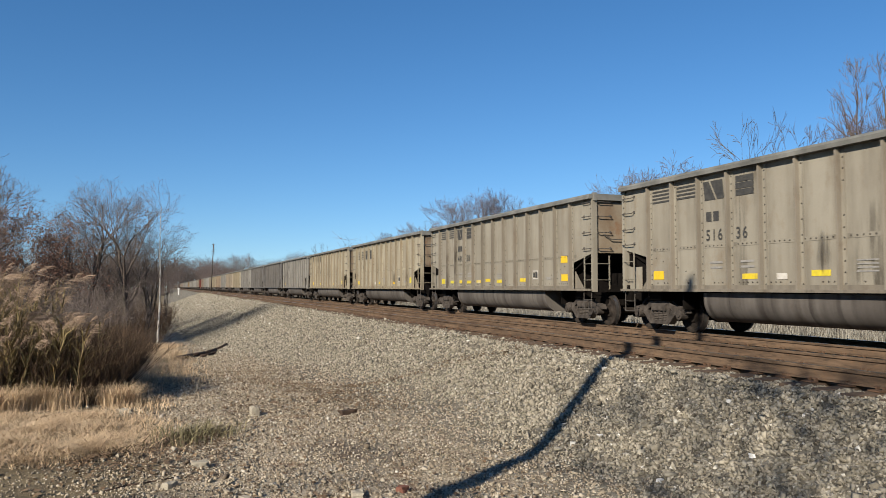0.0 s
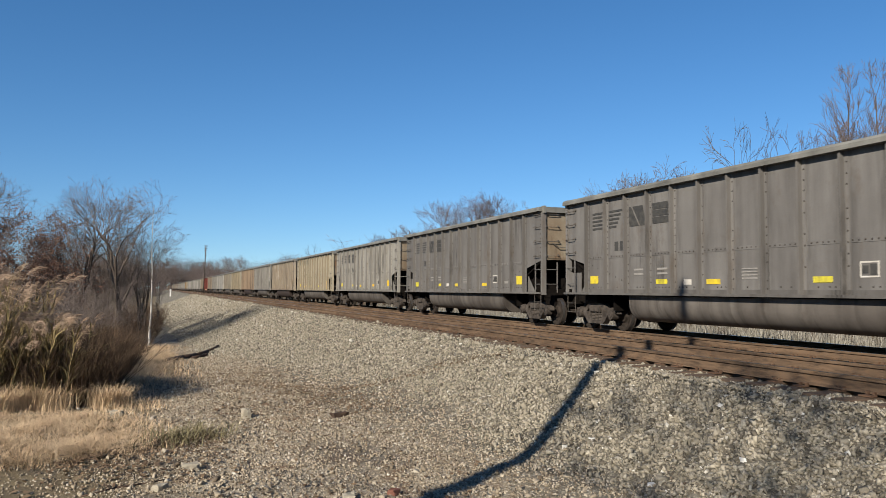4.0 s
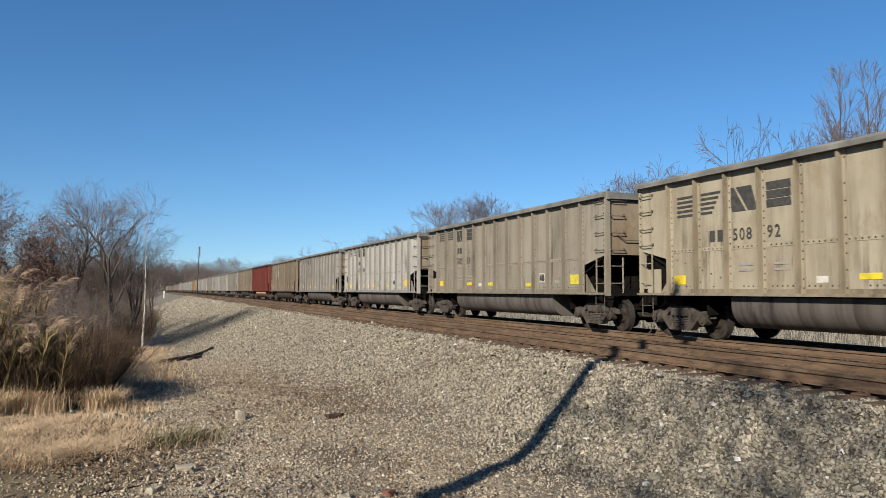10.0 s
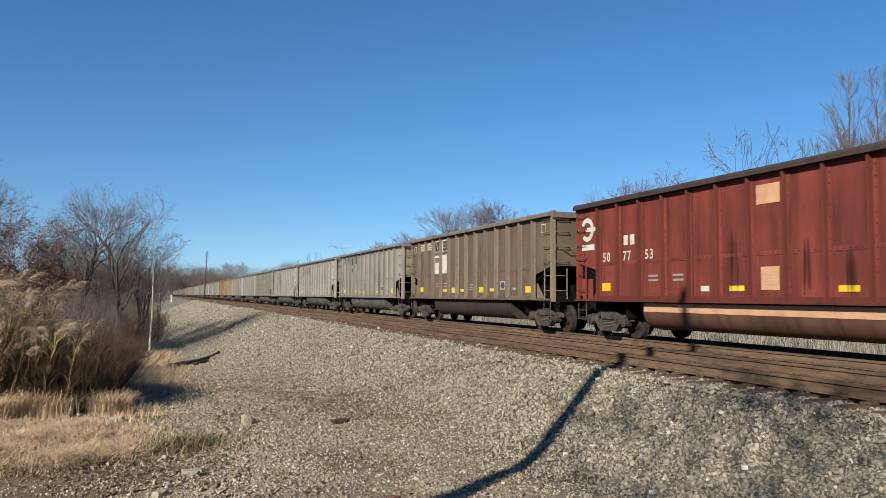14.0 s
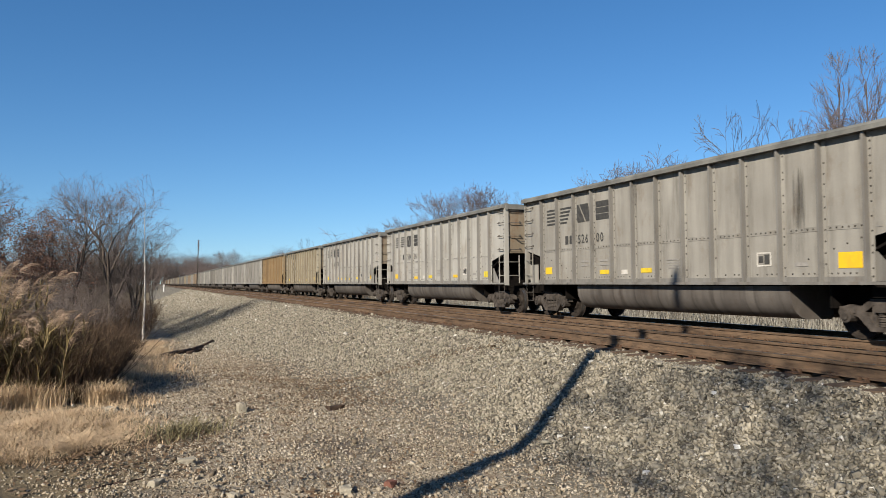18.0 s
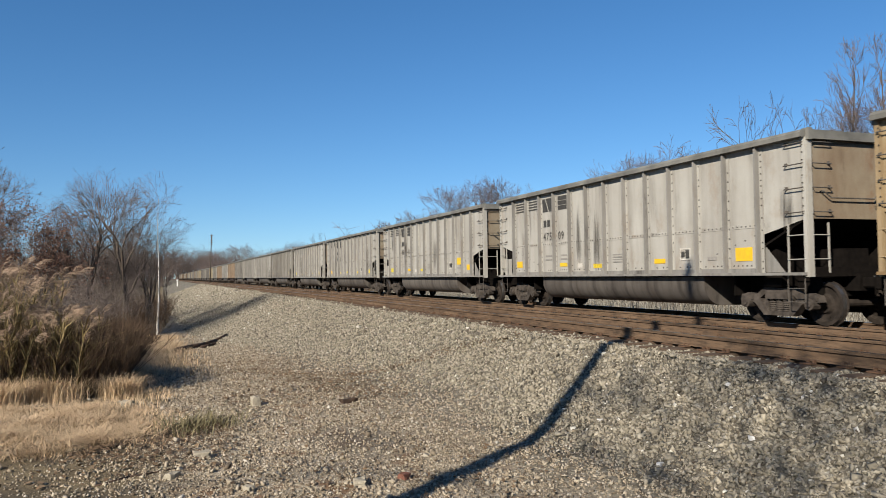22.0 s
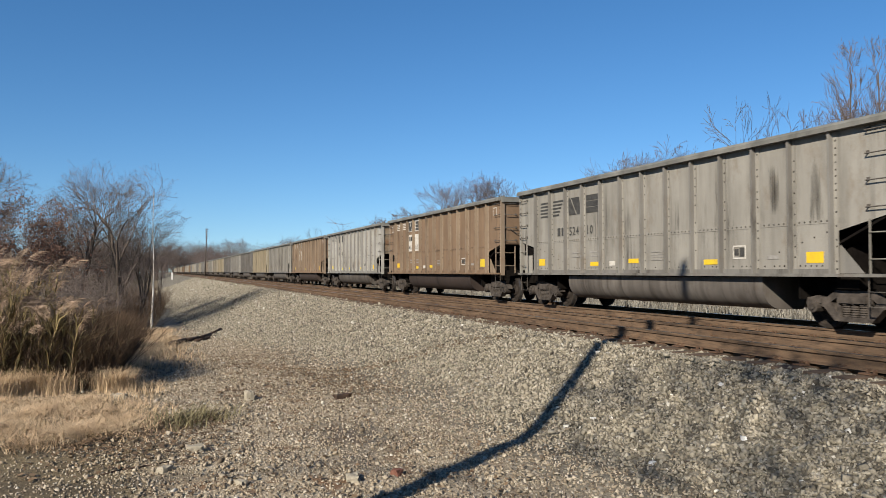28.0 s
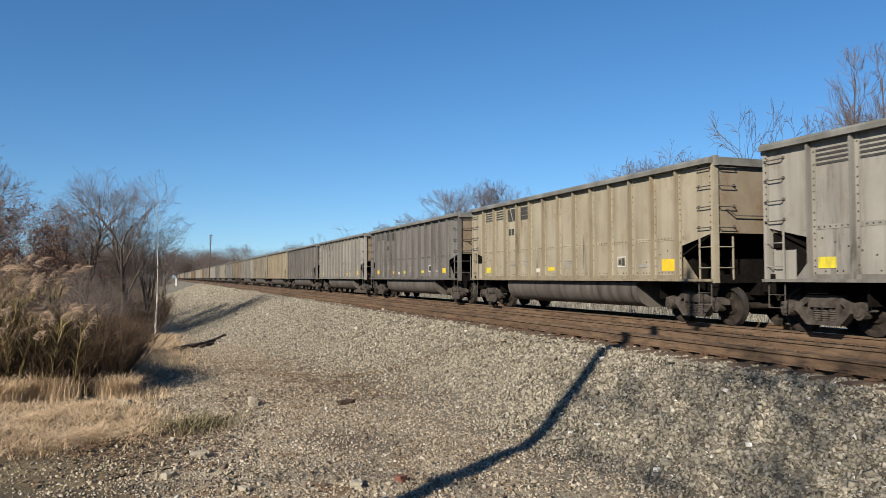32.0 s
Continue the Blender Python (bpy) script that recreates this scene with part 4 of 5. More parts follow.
def number_mesh(style, half, text):
    """Half of the number; the two halves stand on either side of a post."""
    bm = bmesh.new()
    first = 1 if style == "D" else 3
    y = bay(first + half)[1] - (0.02 if style == "B" else 0.06)
    figures(bm, text, y, {"B": 2.30, "D": 2.2}.get(style, 2.27), 0.37)
    return finish(bm, "wagon_number", M_LETTER if style != "D" else M_WHITE)


COLOUR = {"grey": "weathered grey", "light": "light grey", "dark": "sooty dark grey", "cream": "stained cream", "beige": "dusty beige-grey", "ochre": "faded ochre",
          "brown": "rusty brown", "khaki": "dusty khaki-brown", "umber": "dark grimy brown", "red": "faded dark red"}


def truck(parent, y, far):
    t = place("truck", ME["bolster_mesh"], parent, loc=(0, y, 0))
    t["label"] = "grimy cast steel truck"
    for s in (-1, 1):
        f = place("side_frame", ME["sideframe_mesh"], t, loc=(1.09 * s, 0, 0), rot=(0, 0, 0 if s < 0 else 180))
        if not far and s < 0:
            place("spring_cap", ME["spring_cap_mesh"], t, loc=(1.09 * s, 0, 0))
            for dy in (-0.19, 0.0, 0.19):
                place("spring", ME["spring_mesh"], t, loc=(1.09 * s, dy, 0))
    for k, dy in enumerate((-0.89, 0.89)):
        ax = place("wheelset", WHEELSET, t, loc=(0, dy, 0.457))
        SPIN[k].append(ax)
    return t


def wheelset_mesh():
    """Axle and both wheels, pressed together: one turning piece."""
    bm = bmesh.new()
    for me, x in ((ME["axle_mesh"], 0.0), (WHEELS[-1][0], 0.755), (WHEELS[1][0], -0.755), (WHEELS[-1][1], 0.755), (WHEELS[1][1], -0.755)):
        n0 = len(bm.verts)
        f0 = len(bm.faces)
        bm.from_mesh(me)
        bm.verts.ensure_lookup_table()
        bm.faces.ensure_lookup_table()
        for v in bm.verts[n0:]:
            v.co.x += x
        for f in bm.faces[f0:]:
            f.material_index = 1 if me.name.startswith("tread") else 0
    me = bpy.data.meshes.new("wheelset")
    bm.to_mesh(me)
    bm.free()
    me.materials.append(M_WHEEL)
    me.materials.append(M_TREAD)
    return me


WHEELSET = wheelset_mesh()
SPIN = ([], [])
TRAIN = []


def wagon(i, style, tone, number, far=False):
    body, post = PAINT[tone], POSTS[tone]
    car = thing("coal_wagon")
    kind = {"A": "dark lettering and slatted marks", "B": "slanted dark emblem", "C": "white lettering patches", "D": "white ring emblem"}[style]
    tagged(car, f"{COLOUR[tone]} ribbed coal gondola with {kind}", "coal wagon", "wagons of the coal train")
    rnd = random.Random(1000 + i)
    place("floor_sheet", ME["floor_mesh"], car)
    for s in (-1, 1):
        turn = (0, 0, 0 if s < 0 else 180)
        place("side_sheet", ME["far_side_mesh" if far else "sheet_mesh"], car, body, loc=(SIDE * s, 0, 0), rot=turn)
        place("end_sheet", ME["end_sheet_mesh"], car, body if far else ENDS.get(tone, body), rot=turn)
        place("slope_sheet", ME["slope_sheet_mesh"], car, rot=turn)
        place("top_chord", ME["chord_mesh"], car, {"red": M_TUBRED, "umber": HATS["umber"]}.get(tone), loc=(SIDE * s, 0, 0), rot=turn)
        place("side_sill", ME["sill_mesh"], car, body if tone in ("brown", "umber", "khaki") else HATS[tone], loc=(SIDE * s, 0, 0), rot=turn)
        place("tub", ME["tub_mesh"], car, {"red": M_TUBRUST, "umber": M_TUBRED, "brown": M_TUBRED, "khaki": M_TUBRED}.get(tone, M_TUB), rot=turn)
        place("end_chord", ME["endchord_mesh"], car, {"red": M_TUBRED, "umber": HATS["umber"]}.get(tone), loc=(0, s * HALF, 0), rot=(0, 0, 0 if s < 0 else 180))
        place("coupler", ME["coupler_mesh"], car, rot=turn)
        truck(car, s * TRUCK_Y, far)
        for y in (-1, 1):
            place("corner_post", ME["corner_post_mesh"], car, post, loc=(s * (SIDE - 0.0), y * (HALF - 0.02), 0), rot=turn)
        if not far:
            place("seam_strip", ME["seam_mesh"], car, body, loc=(SIDE * s, 0, 0), rot=turn)
            place("gusset", ME["gusset_mesh"], car, HATS[tone], rot=turn)
            place("gusset", ME["gusset_mesh"], car, HATS[tone], rot=turn).scale = (1, -1, 1)
            place("air_hose", ME["hose_mesh"], car, rot=turn)
            place("end_handrail", ME["end_rail_mesh"], car, rot=turn)
            for y in POST_Y:
                place("side_post", ME["post_mesh"], car, post, loc=(SIDE * s, y, 0), rot=turn, second=HATS[tone])
    place("underframe", ME["centre_sill_mesh"], car)
    if not far:
        place("coal_load", ME["coal_mesh"], car)
        place("bulkhead", ME["front_shade_block"], car)
        place("bulkhead", ME["rear_shade_block"], car)
        for turned_by in (0, 180):
            place("end_sill", ME["end_sill_mesh"], car, rot=(0, 0, turned_by))
        place("platform_panel", ME["platform_panel_mesh"], car, body)
        place("bolts", ME["bolts_mesh"], car)["kind"] = "stuff"
        for y in (-1, 1):
            place("ladder", ME["ladder_mesh"], car, post, loc=(-SIDE - 0.02, y * (HALF - 0.02) - y * 0.47, 0), rot=(0, 0, 0) if y > 0 else (0, 0, 0)).scale = (1, -y, 1)
            place("step", ME["stirrup_mesh"], car, loc=(-SIDE - 0.03, y * (HALF - 0.3), 0))
            place("step", ME["stirrup_mesh"], car, loc=(SIDE + 0.05, y * (HALF - 0.3), 0))
            for z in (2.33, 2.82, 3.31, 3.74) if y < 0 else (2.33, 2.75, 3.2, 3.62):
                place("grab_iron", ME["grab_mesh"], car, loc=(-SIDE - 0.02, y * (HALF - 0.28), z))
                g = place("grab_iron", ME["grab_mesh"], car, loc=(-1.12, y * (HALF + 0.0), z), rot=(0, 0, 90 if y < 0 else -90))
            lad = place("ladder", ME["ladder_mesh"], car, post, loc=(-0.92, y * (HALF - 0.02), 0), rot=(0, 0, 90 if y < 0 else -90))
            lad.scale = (1, y, 1)
    # painted signs
    if style in "AC":
        m = M_WHITE if style == "C" else None
        place("slatted_mark", SIGN["stripes_a"], car, m)["kind"] = "stuff"
        if style == "C":
            place("lettering_patch", SIGN["patches"], car)
            place("corner_outline", SIGN["corner_boxes"], car)
        place("emblem", SIGN["initial_a"], car)
        place("emblem", SIGN["second_a"], car)
        place("reporting_mark", SIGN["marks_a"], car)
    elif style == "B":
        place("slatted_mark", SIGN["stripes_b"], car)["kind"] = "stuff"
        place("emblem", SIGN["initial_b"], car)
        place("emblem", SIGN["second_b"], car)
        place("reporting_mark", SIGN["marks_b"], car)
    else:
        place("ring_emblem", SIGN["red_emblem"], car)
    if not far:
        if number:
            for k, text in enumerate(number):
                place("wagon_number", number_mesh(style, k, text), car)
        place("small_print", SIGN["small_print"], car)["kind"] = "stuff"
        place("stencil_frame", SIGN["stencil"], car)
        place("stencil_block", SIGN["stencil_dark"], car)
        for k in (0, 4, 6, 9, 12):
            a, b = bay(k)
            y = (a + b) / 2 + rnd.uniform(-0.1, 0.1)
            if k == 0:
                y = bay(1)[1] - 0.22
            if i == 8 and k == 12:
                continue
            sort = "square" if k == 0 else "big" if k == 12 and rnd.random() < 0.4 else "square" if k == 12 else "wide"
            if k in (4, 9) and rnd.random() < 0.25:
                continue
            place("reflector", REFLECT[sort], car, loc=(-SIDE - 0.004, y, 1.33 + rnd.uniform(-0.02, 0.06)), label="yellow reflective panel")
        place("data_plate", REFLECT["tag"], car, M_WHITE, loc=(-SIDE - 0.004, sum(bay(5)) / 2, 1.33))
    if style == "D":
        place("reporting_mark", SIGN["marks_d"], car)
        place("bare_patch", SIGN["bare_high"], car, label="patch of bare tan metal")
        place("bare_patch", SIGN["bare_low"], car, label="patch of bare tan metal")
        place("stripe", STRIPE, car, label="peach-coloured stripe along the tub")
    for k, z0, z1 in SOOT.get(i, ()):
        bm = bmesh.new()
        soot(bm, sum(bay(k)) / 2 + rnd.uniform(-0.1, 0.1), z0, z1, rnd.uniform(0.42, 0.68))
        part("soot_streak", bm, M_DARKSOOT if tone in ("red", "umber", "brown", "khaki") else M_SOOT, car, "black soot runs")["kind"] = "stuff"
    if i in YELLOW_EXTRA:
        for k, z, sort in YELLOW_EXTRA[i]:
            place("reflector", REFLECT[sort], car, loc=(-SIDE - 0.004, sum(bay(k)) / 2, z), label="yellow reflective panel")
    if i == 8:
        for y0, y1, z0, z1, mat, name in ((-6.0, -5.35, 1.18, 1.78, M_LETTER, "black_patch"), (-5.43, -5.33, 1.18, 1.78, M_YELLOW, "reflector"), (-5.92, -5.5, 1.66, 1.78, M_YELLOW, "reflector"), (-5.9, -5.6, 1.48, 1.6, M_WHITE, "worn_lettering")):
            bm = bmesh.new()
            flat(bm, y0, y1, z0, z1, x=-SIDE - (0.004 if name == "black_patch" else 0.008))
            part(name, bm, mat, car)
    TRAIN.append((i, car))
    return car


def stripe_mesh():
    bm = bmesh.new()
    box(bm, -1.437, -1.43, -4.05, 4.0, 0.80, 1.02)
    return finish(bm, "stripe", M_CREAMSTRIPE)


STRIPE = stripe_mesh()
SOOT = {0: ((6, 1.4, 2.4),), 2: ((9, 1.3, 2.1),), 4: ((6, 1.6, 3.2), (9, 1.3, 2.6)), 5: ((4, 1.3, 2.3), (11, 2.6, 3.4)), 7: ((6, 1.5, 3.4), (8, 2.0, 3.6), (10, 1.8, 3.7), (11, 2.2, 3.7)), 12: ((7, 1.9, 2.5),), 14: ((12, 1.9, 3.4),),
        15: ((8, 1.3, 2.6), (12, 2.3, 3.1), (5, 2.4, 3.2)), 16: ((6, 1.6, 3.2), (7, 1.3, 2.4), (10, 2.4, 3.6)), 17: ((8, 1.2, 2.5), (9, 1.2, 2.3), (6, 1.2, 3.0), (12, 1.3, 3.0)), 19: ((6, 1.3, 2.4),), 22: ((11, 2.0, 3.5),), 24: ((12, 1.3, 2.3), (11, 1.6, 2.8)), 27: ((13, 1.9, 3.0), (6, 1.25, 3.3), (5, 1.3, 3.6)),
        28: ((8, 1.3, 3.2), (1, 2.4, 3.5)), 31: ((11, 2.2, 3.7), (12, 2.0, 3.6)), 34: ((11, 2.3, 3.6), (12, 2.0, 3.5)), 36: ((7, 1.3, 1.9), (5, 1.3, 2.2)), 38: ((6, 1.6, 3.3), (4, 1.8, 3.0)), 39: ((8, 1.3, 2.6),)}
YELLOW_EXTRA = {1: ((2, 1.33, "wide"), (3, 1.33, "tag"), (5, 1.33, "wide"), (7, 1.33, "wide"), (12, 1.95, "square")), 8: ((3, 1.33, "wide"), (5, 1.33, "wide"), (2, 1.33, "tag")),
                16: ((12, 1.95, "square"), (3, 1.33, "wide"), (2, 1.33, "wide")), 18: ((5, 1.33, "square"), (8, 1.33, "square")), 24: ((5, 1.33, "wide"), (7, 1.33, "tag")), 28: ((11, 1.6, "big"),), 26: ((12, 1.8, "square"), (2, 1.5, "tag"))}
ROLL = [("A", "beige", ("516", "36")), ("A", "beige", ("480", "58")), ("B", "cream", None), ("A", "cream", ("479", "66")), ("B", "grey", ("531", "22")), ("B", "dark", None),
        ("B", "dark", None), ("B", "grey", ("514", "20")), ("A", "cream", ("501", "47")), ("C", "khaki", ("468", "49")), ("B", "grey", ("525", "73")), ("C", "brown", ("470", "32")),
        ("B", "cream", ("508", "92")), ("A", "beige", ("505", "59")), ("A", "light", ("479", "40")), ("A", "grey", ("488", "46")), ("C", "umber", ("463", "09")), ("D", "red", ("50", "77", "53")),
        ("C", "umber", None), ("A", "grey", None), ("B", "light", ("513", "62")), ("B", "light", ("517", "92")), ("B", "grey", ("526", "00")), ("B", "light", ("514", "36")),
        ("B", "light", ("511", "72")), ("A", "cream", ("498", "42")), ("A", "ochre", ("498", "25")), ("A", "light", ("475", "09")), ("A", "light", ("484", "41")), ("A", "light", ("481", "29")),
        ("A", "light", ("491", "75")), ("A", "grey", ("495", "82")), ("A", "light", None), ("A", "light", ("483", "76")), ("B", "grey", ("524", "10")), ("C", "brown", ("463", "61")),
        ("A", "light", ("496", "49")), ("C", "brown", ("463", "75")), ("A", "grey", ("492", "86")), ("A", "cream", None), ("A", "dark", None), ("A", "grey", None)]
rnd = random.Random(77)
wagon(-1, "A", "grey", None)
for i in range(78):
    if i < len(ROLL):
        wagon(i, *ROLL[i])
    else:
        wagon(i, rnd.choice("AABBC"), "brown", None, True) if rnd.random() < 0.15 else wagon(i, rnd.choice("AAB"), rnd.choice(["grey", "dark", "cream", "dark", "beige", "grey", "umber"]), None, i > 46)


# small surges of the train, in metres ahead of its even run, by the second
SURGE_AT = (0, 1, 2, 3, 6, 7, 8, 9, 10, 11, 12, 13, 14, 17, 18, 19, 20, 21, 22, 23, 24, 25, 28, 29, 30, 31, 32)
SURGE = (0.14, -0.2, 0.05, 0.18, 0.08, 0.36, 0.3, 0.1, 0.34, 0.09, 0.06, 0.0, -0.32, 0.13, -0.12, -0.03, -0.12, -0.06, 0.3, 0.2, -0.04, -0.1, 0.13, -0.08, -0.05, -0.08, -0.04)


def travel(t):
    """Wagon lengths that the train has gone by t seconds."""
    return 1.20708 * t + 1.79e-4 * t * t - 1.41955e-5 * t ** 3 + float(np.interp(t, SURGE_AT, SURGE)) / PITCH


def motions():
    times = range(33)
    for i, car in TRAIN:
        walk(car, [(t, pose(0, (i - 0.45 - travel(t)) * PITCH, 0)) for t in times])
    frames = range(int(32 * FPS) + 1)
    for k, sets in enumerate(SPIN):
        first = sets[0]
        where = tuple(first.location)
        walk(first, [(f / FPS, pose(*where, -math.degrees(-travel(f / FPS) * PITCH / 0.457) % 360)) for f in frames])
        data = first.animation_data
        for other in sets[1:]:                                              # all wheels turn alike and share the keys
            other.rotation_mode = "QUATERNION"
            mine = other.animation_data_create()
            mine.action = data.action
            mine.action_slot = data.action_slot

# ---- trees and plants ----


def tubes(segs, sides=4):
    """Tapered tubes from rows of ((ax, ay, az), (bx, by, bz), ra, rb), as arrays."""
    a = np.array([s[0] for s in segs], float)
    b = np.array([s[1] for s in segs], float)
    ra, rb = np.array([s[2] for s in segs]), np.array([s[3] for s in segs])
    d = b - a
    d /= np.maximum(np.linalg.norm(d, axis=1), 1e-9)[:, None]
    ref = np.where(np.abs(d[:, 2:3]) > 0.9, np.array([[1.0, 0, 0]]), np.array([[0, 0, 1.0]]))
    u = np.cross(d, ref)
    u /= np.linalg.norm(u, axis=1)[:, None]
    w = np.cross(d, u)
    n = len(segs)
    ang = np.arange(sides) * 2 * np.pi / sides
    ring = u[:, None] * np.cos(ang)[None, :, None] + w[:, None] * np.sin(ang)[None, :, None]
    v = np.concatenate([a[:, None] + ring * ra[:, None, None], b[:, None] + ring * rb[:, None, None]], 1)
    k = np.arange(sides)
    f = np.stack([k, (k + 1) % sides, (k + 1) % sides + sides, k + sides], 1)
    return v.reshape(-1, 3), (f[None] + (np.arange(n) * 2 * sides)[:, None, None]).reshape(-1, 4)


def grow(rnd, height, spread=0.6, forks=3, levels=6, trunk=0.12, stem=0.26, rise=0.12, leader=False, taper=(0.5, 0.74), least=0.007, wiggle=1.0, fan=1.0, lead=(3, 0.6, 1.1, 3)):
    """Limb and twig rows of a leafless tree that stands at the origin."""
    thick, thin = [], []

    def turned(d, angle):
        side = d.orthogonal().normalized()
        side.rotate(Matrix.Rotation(rnd.uniform(0, 2 * math.pi), 3, d))
        return (d * math.cos(angle) + side * math.sin(angle)).normalized()

    share = (stem, stem * 0.95, 0.19, 0.125, 0.085, 0.055, 0.036)
    count = (forks + 1, forks, forks, forks + 1, 4 if fan < 1 else 3, 3)

    def limb(p, d, r, level, k=1.0):
        steps = 4 if level < 3 else 3
        length = height * share[level] * rnd.uniform(0.7, 1.3) * k
        q, ends = p, []
        for s in range(steps):
            d = (turned(d, rnd.uniform(0.05, 0.3) * wiggle * (0.35 if level == 0 else 1)) + Vector((0, 0, rise * rnd.uniform(0.2, 1.2) * (1 if level < 3 else 0.4)))).normalized()
            n = q + d * (length / steps)
            r1 = r * 0.9
            (thick if level < 3 else thin).append((tuple(q), tuple(n), r, r1))
            q, r = n, r1
            ends.append((q, d, r))
        if level >= levels:
            return
        for c in range(count[level]):
            q, d0, r0 = ends[-1] if c < 2 else ends[rnd.randrange(steps - 1) if level else steps - 2]
            angle = spread * rnd.uniform(0.5, 1.2) * (0.72, 0.85, 1.0, 1.4 * fan, 1.5 * fan, 1.6 * fan)[level]
            limb(q, turned(d0, angle), r0 * rnd.uniform(*taper), level + 1, k)

    if leader:
        q, r = Vector((0, 0, -0.3)), trunk
        d = Vector((0.02, 0, 1))
        for s in range(14):
            d = (d + Vector((rnd.uniform(-0.05, 0.05), rnd.uniform(-0.05, 0.05), 0.1))).normalized()
            n = q + d * height / 14
            thick.append((tuple(q), tuple(n), r, r * 0.88))
            if s > 4:
                for _ in range(lead[3]):
                    limb(n, turned(d, rnd.uniform(lead[1], lead[2])), r * (0.3 if lead[0] == 3 else 0.45), lead[0], 1.0 if lead[0] == 3 else 1.25 - 0.065 * s)
            q, r = n, r * 0.88
    else:
        limb(Vector((0, 0, -0.3)), Vector((0, 0, 1)), trunk, 0)
    top = max(s[1][2] for s in thick + thin)
    k = height / top
    mid = sum((Vector(s[1]) for s in thin), Vector()) / len(thin)
    upright = lambda p: Vector((p[0] - mid.x * max(p[2], 0) / mid.z, p[1] - mid.y * max(p[2], 0) / mid.z, p[2])) * k      # the crown stands over its trunk
    sc = lambda rows: [(tuple(upright(a)), tuple(upright(b)), max(ra, least), max(rb, least * 0.7)) for a, b, ra, rb in rows]
    return sc(thick), sc(thin)


def tree_meshes(seed, bark=None, twig=None, leaves=None, **kw):
    rnd = random.Random(seed)
    thick, thin = grow(rnd, **kw)
    v, f = tubes(thick, 6)
    out = [("trunk", raw("trunk", v, f, bark or M_BARK))]
    v, f = tubes(thin, 3)
    out.append(("crown", raw("crown", v, f, twig or M_TWIG)))
    if leaves:
        c = np.array([s[1] for s in thin])
        r = np.random.RandomState(seed)
        c = c[r.randint(0, len(c), leaves)] + r.normal(0, 0.12, (leaves, 3))
        a, b = r.normal(0, 0.042, (leaves, 3)), r.normal(0, 0.042, (leaves, 3))
        v = np.stack([c, c + a, c + a + b, c + b], 1).reshape(-1, 3)
        out.append(("leaves", raw("leaves", v, np.arange(leaves * 4).reshape(-1, 4), M_RUSTLEAF)))
    return out


KINDS = {
    "big": tree_meshes(11, height=13, spread=0.5, forks=3, levels=6, trunk=0.26, stem=0.30, rise=0.09, taper=(0.58, 0.78), least=0.0075, wiggle=1.0, fan=0.85),
    "round": tree_meshes(12, height=13, spread=0.6, forks=3, levels=6, trunk=0.25, stem=0.23, rise=0.06, taper=(0.56, 0.76), least=0.009, wiggle=0.8, fan=0.8),
    "tall": tree_meshes(13, height=14, spread=0.5, forks=3, levels=5, trunk=0.22, rise=0.10, taper=(0.5, 0.7), least=0.008, wiggle=0.6, fan=0.6, leader=True, lead=(2, 0.4, 0.75, 2)),
    "sparse": tree_meshes(14, bark=M_BARK, twig=M_BARK, height=12, spread=0.7, forks=2, levels=5, trunk=0.2, stem=0.3, rise=0.10, taper=(0.6, 0.8), least=0.014, wiggle=0.9, fan=0.6),
    "far": tree_meshes(19, twig=M_FARTWIG, height=13, spread=0.6, forks=3, levels=6, trunk=0.24, stem=0.24, rise=0.09, taper=(0.54, 0.74), least=0.014, wiggle=0.75, fan=0.8),
    "young": tree_meshes(15, height=7, spread=0.45, forks=3, levels=5, trunk=0.06, stem=0.27, rise=0.10),
    "sapling": tree_meshes(16, height=5, spread=0.65, forks=3, levels=5, trunk=0.04, stem=0.2, rise=0.08),
    "birch": tree_meshes(17, bark=M_BIRCH, height=10, spread=0.5, forks=3, levels=5, trunk=0.095, rise=0.04, leader=True),
    "russet": tree_meshes(18, leaves=6500, height=9, spread=0.6, forks=3, levels=5, trunk=0.12, stem=0.25, rise=0.08),
}
LABEL = {"big": "bare spreading tree with grey-brown branches", "round": "bare round-crowned tree with fine twigs", "tall": "tall leafless tree with upright branches", "far": "bare round-crowned tree with fine twigs", "sparse": "sparse leafless tree with few crooked limbs",
         "young": "slender leafless young tree", "sapling": "bushy leafless grey-brown sapling", "birch": "white-barked birch with bare dark twigs", "russet": "oak with clinging russet-brown leaves"}


def tree(kind, x, y, size=1.0, turn=0.0, z=None, group="bare trees beside the line", slim=1.0):
    t = thing("tree", (x, y, float(ground_z(x, y)) - 0.05 if z is None else z))
    t.rotation_euler = (0, 0, radians(turn))
    t.scale = (size * slim, size * slim, size)
    for name, me in KINDS[kind]:
        place(name, me, t)
    return tagged(t, LABEL[kind], "tree", group)


def bearing(u, v, dist):
    """A place seen along a bearing (rightward slope of the view) at a distance down the line."""
    return EYE[0] + u * dist, EYE[1] + dist


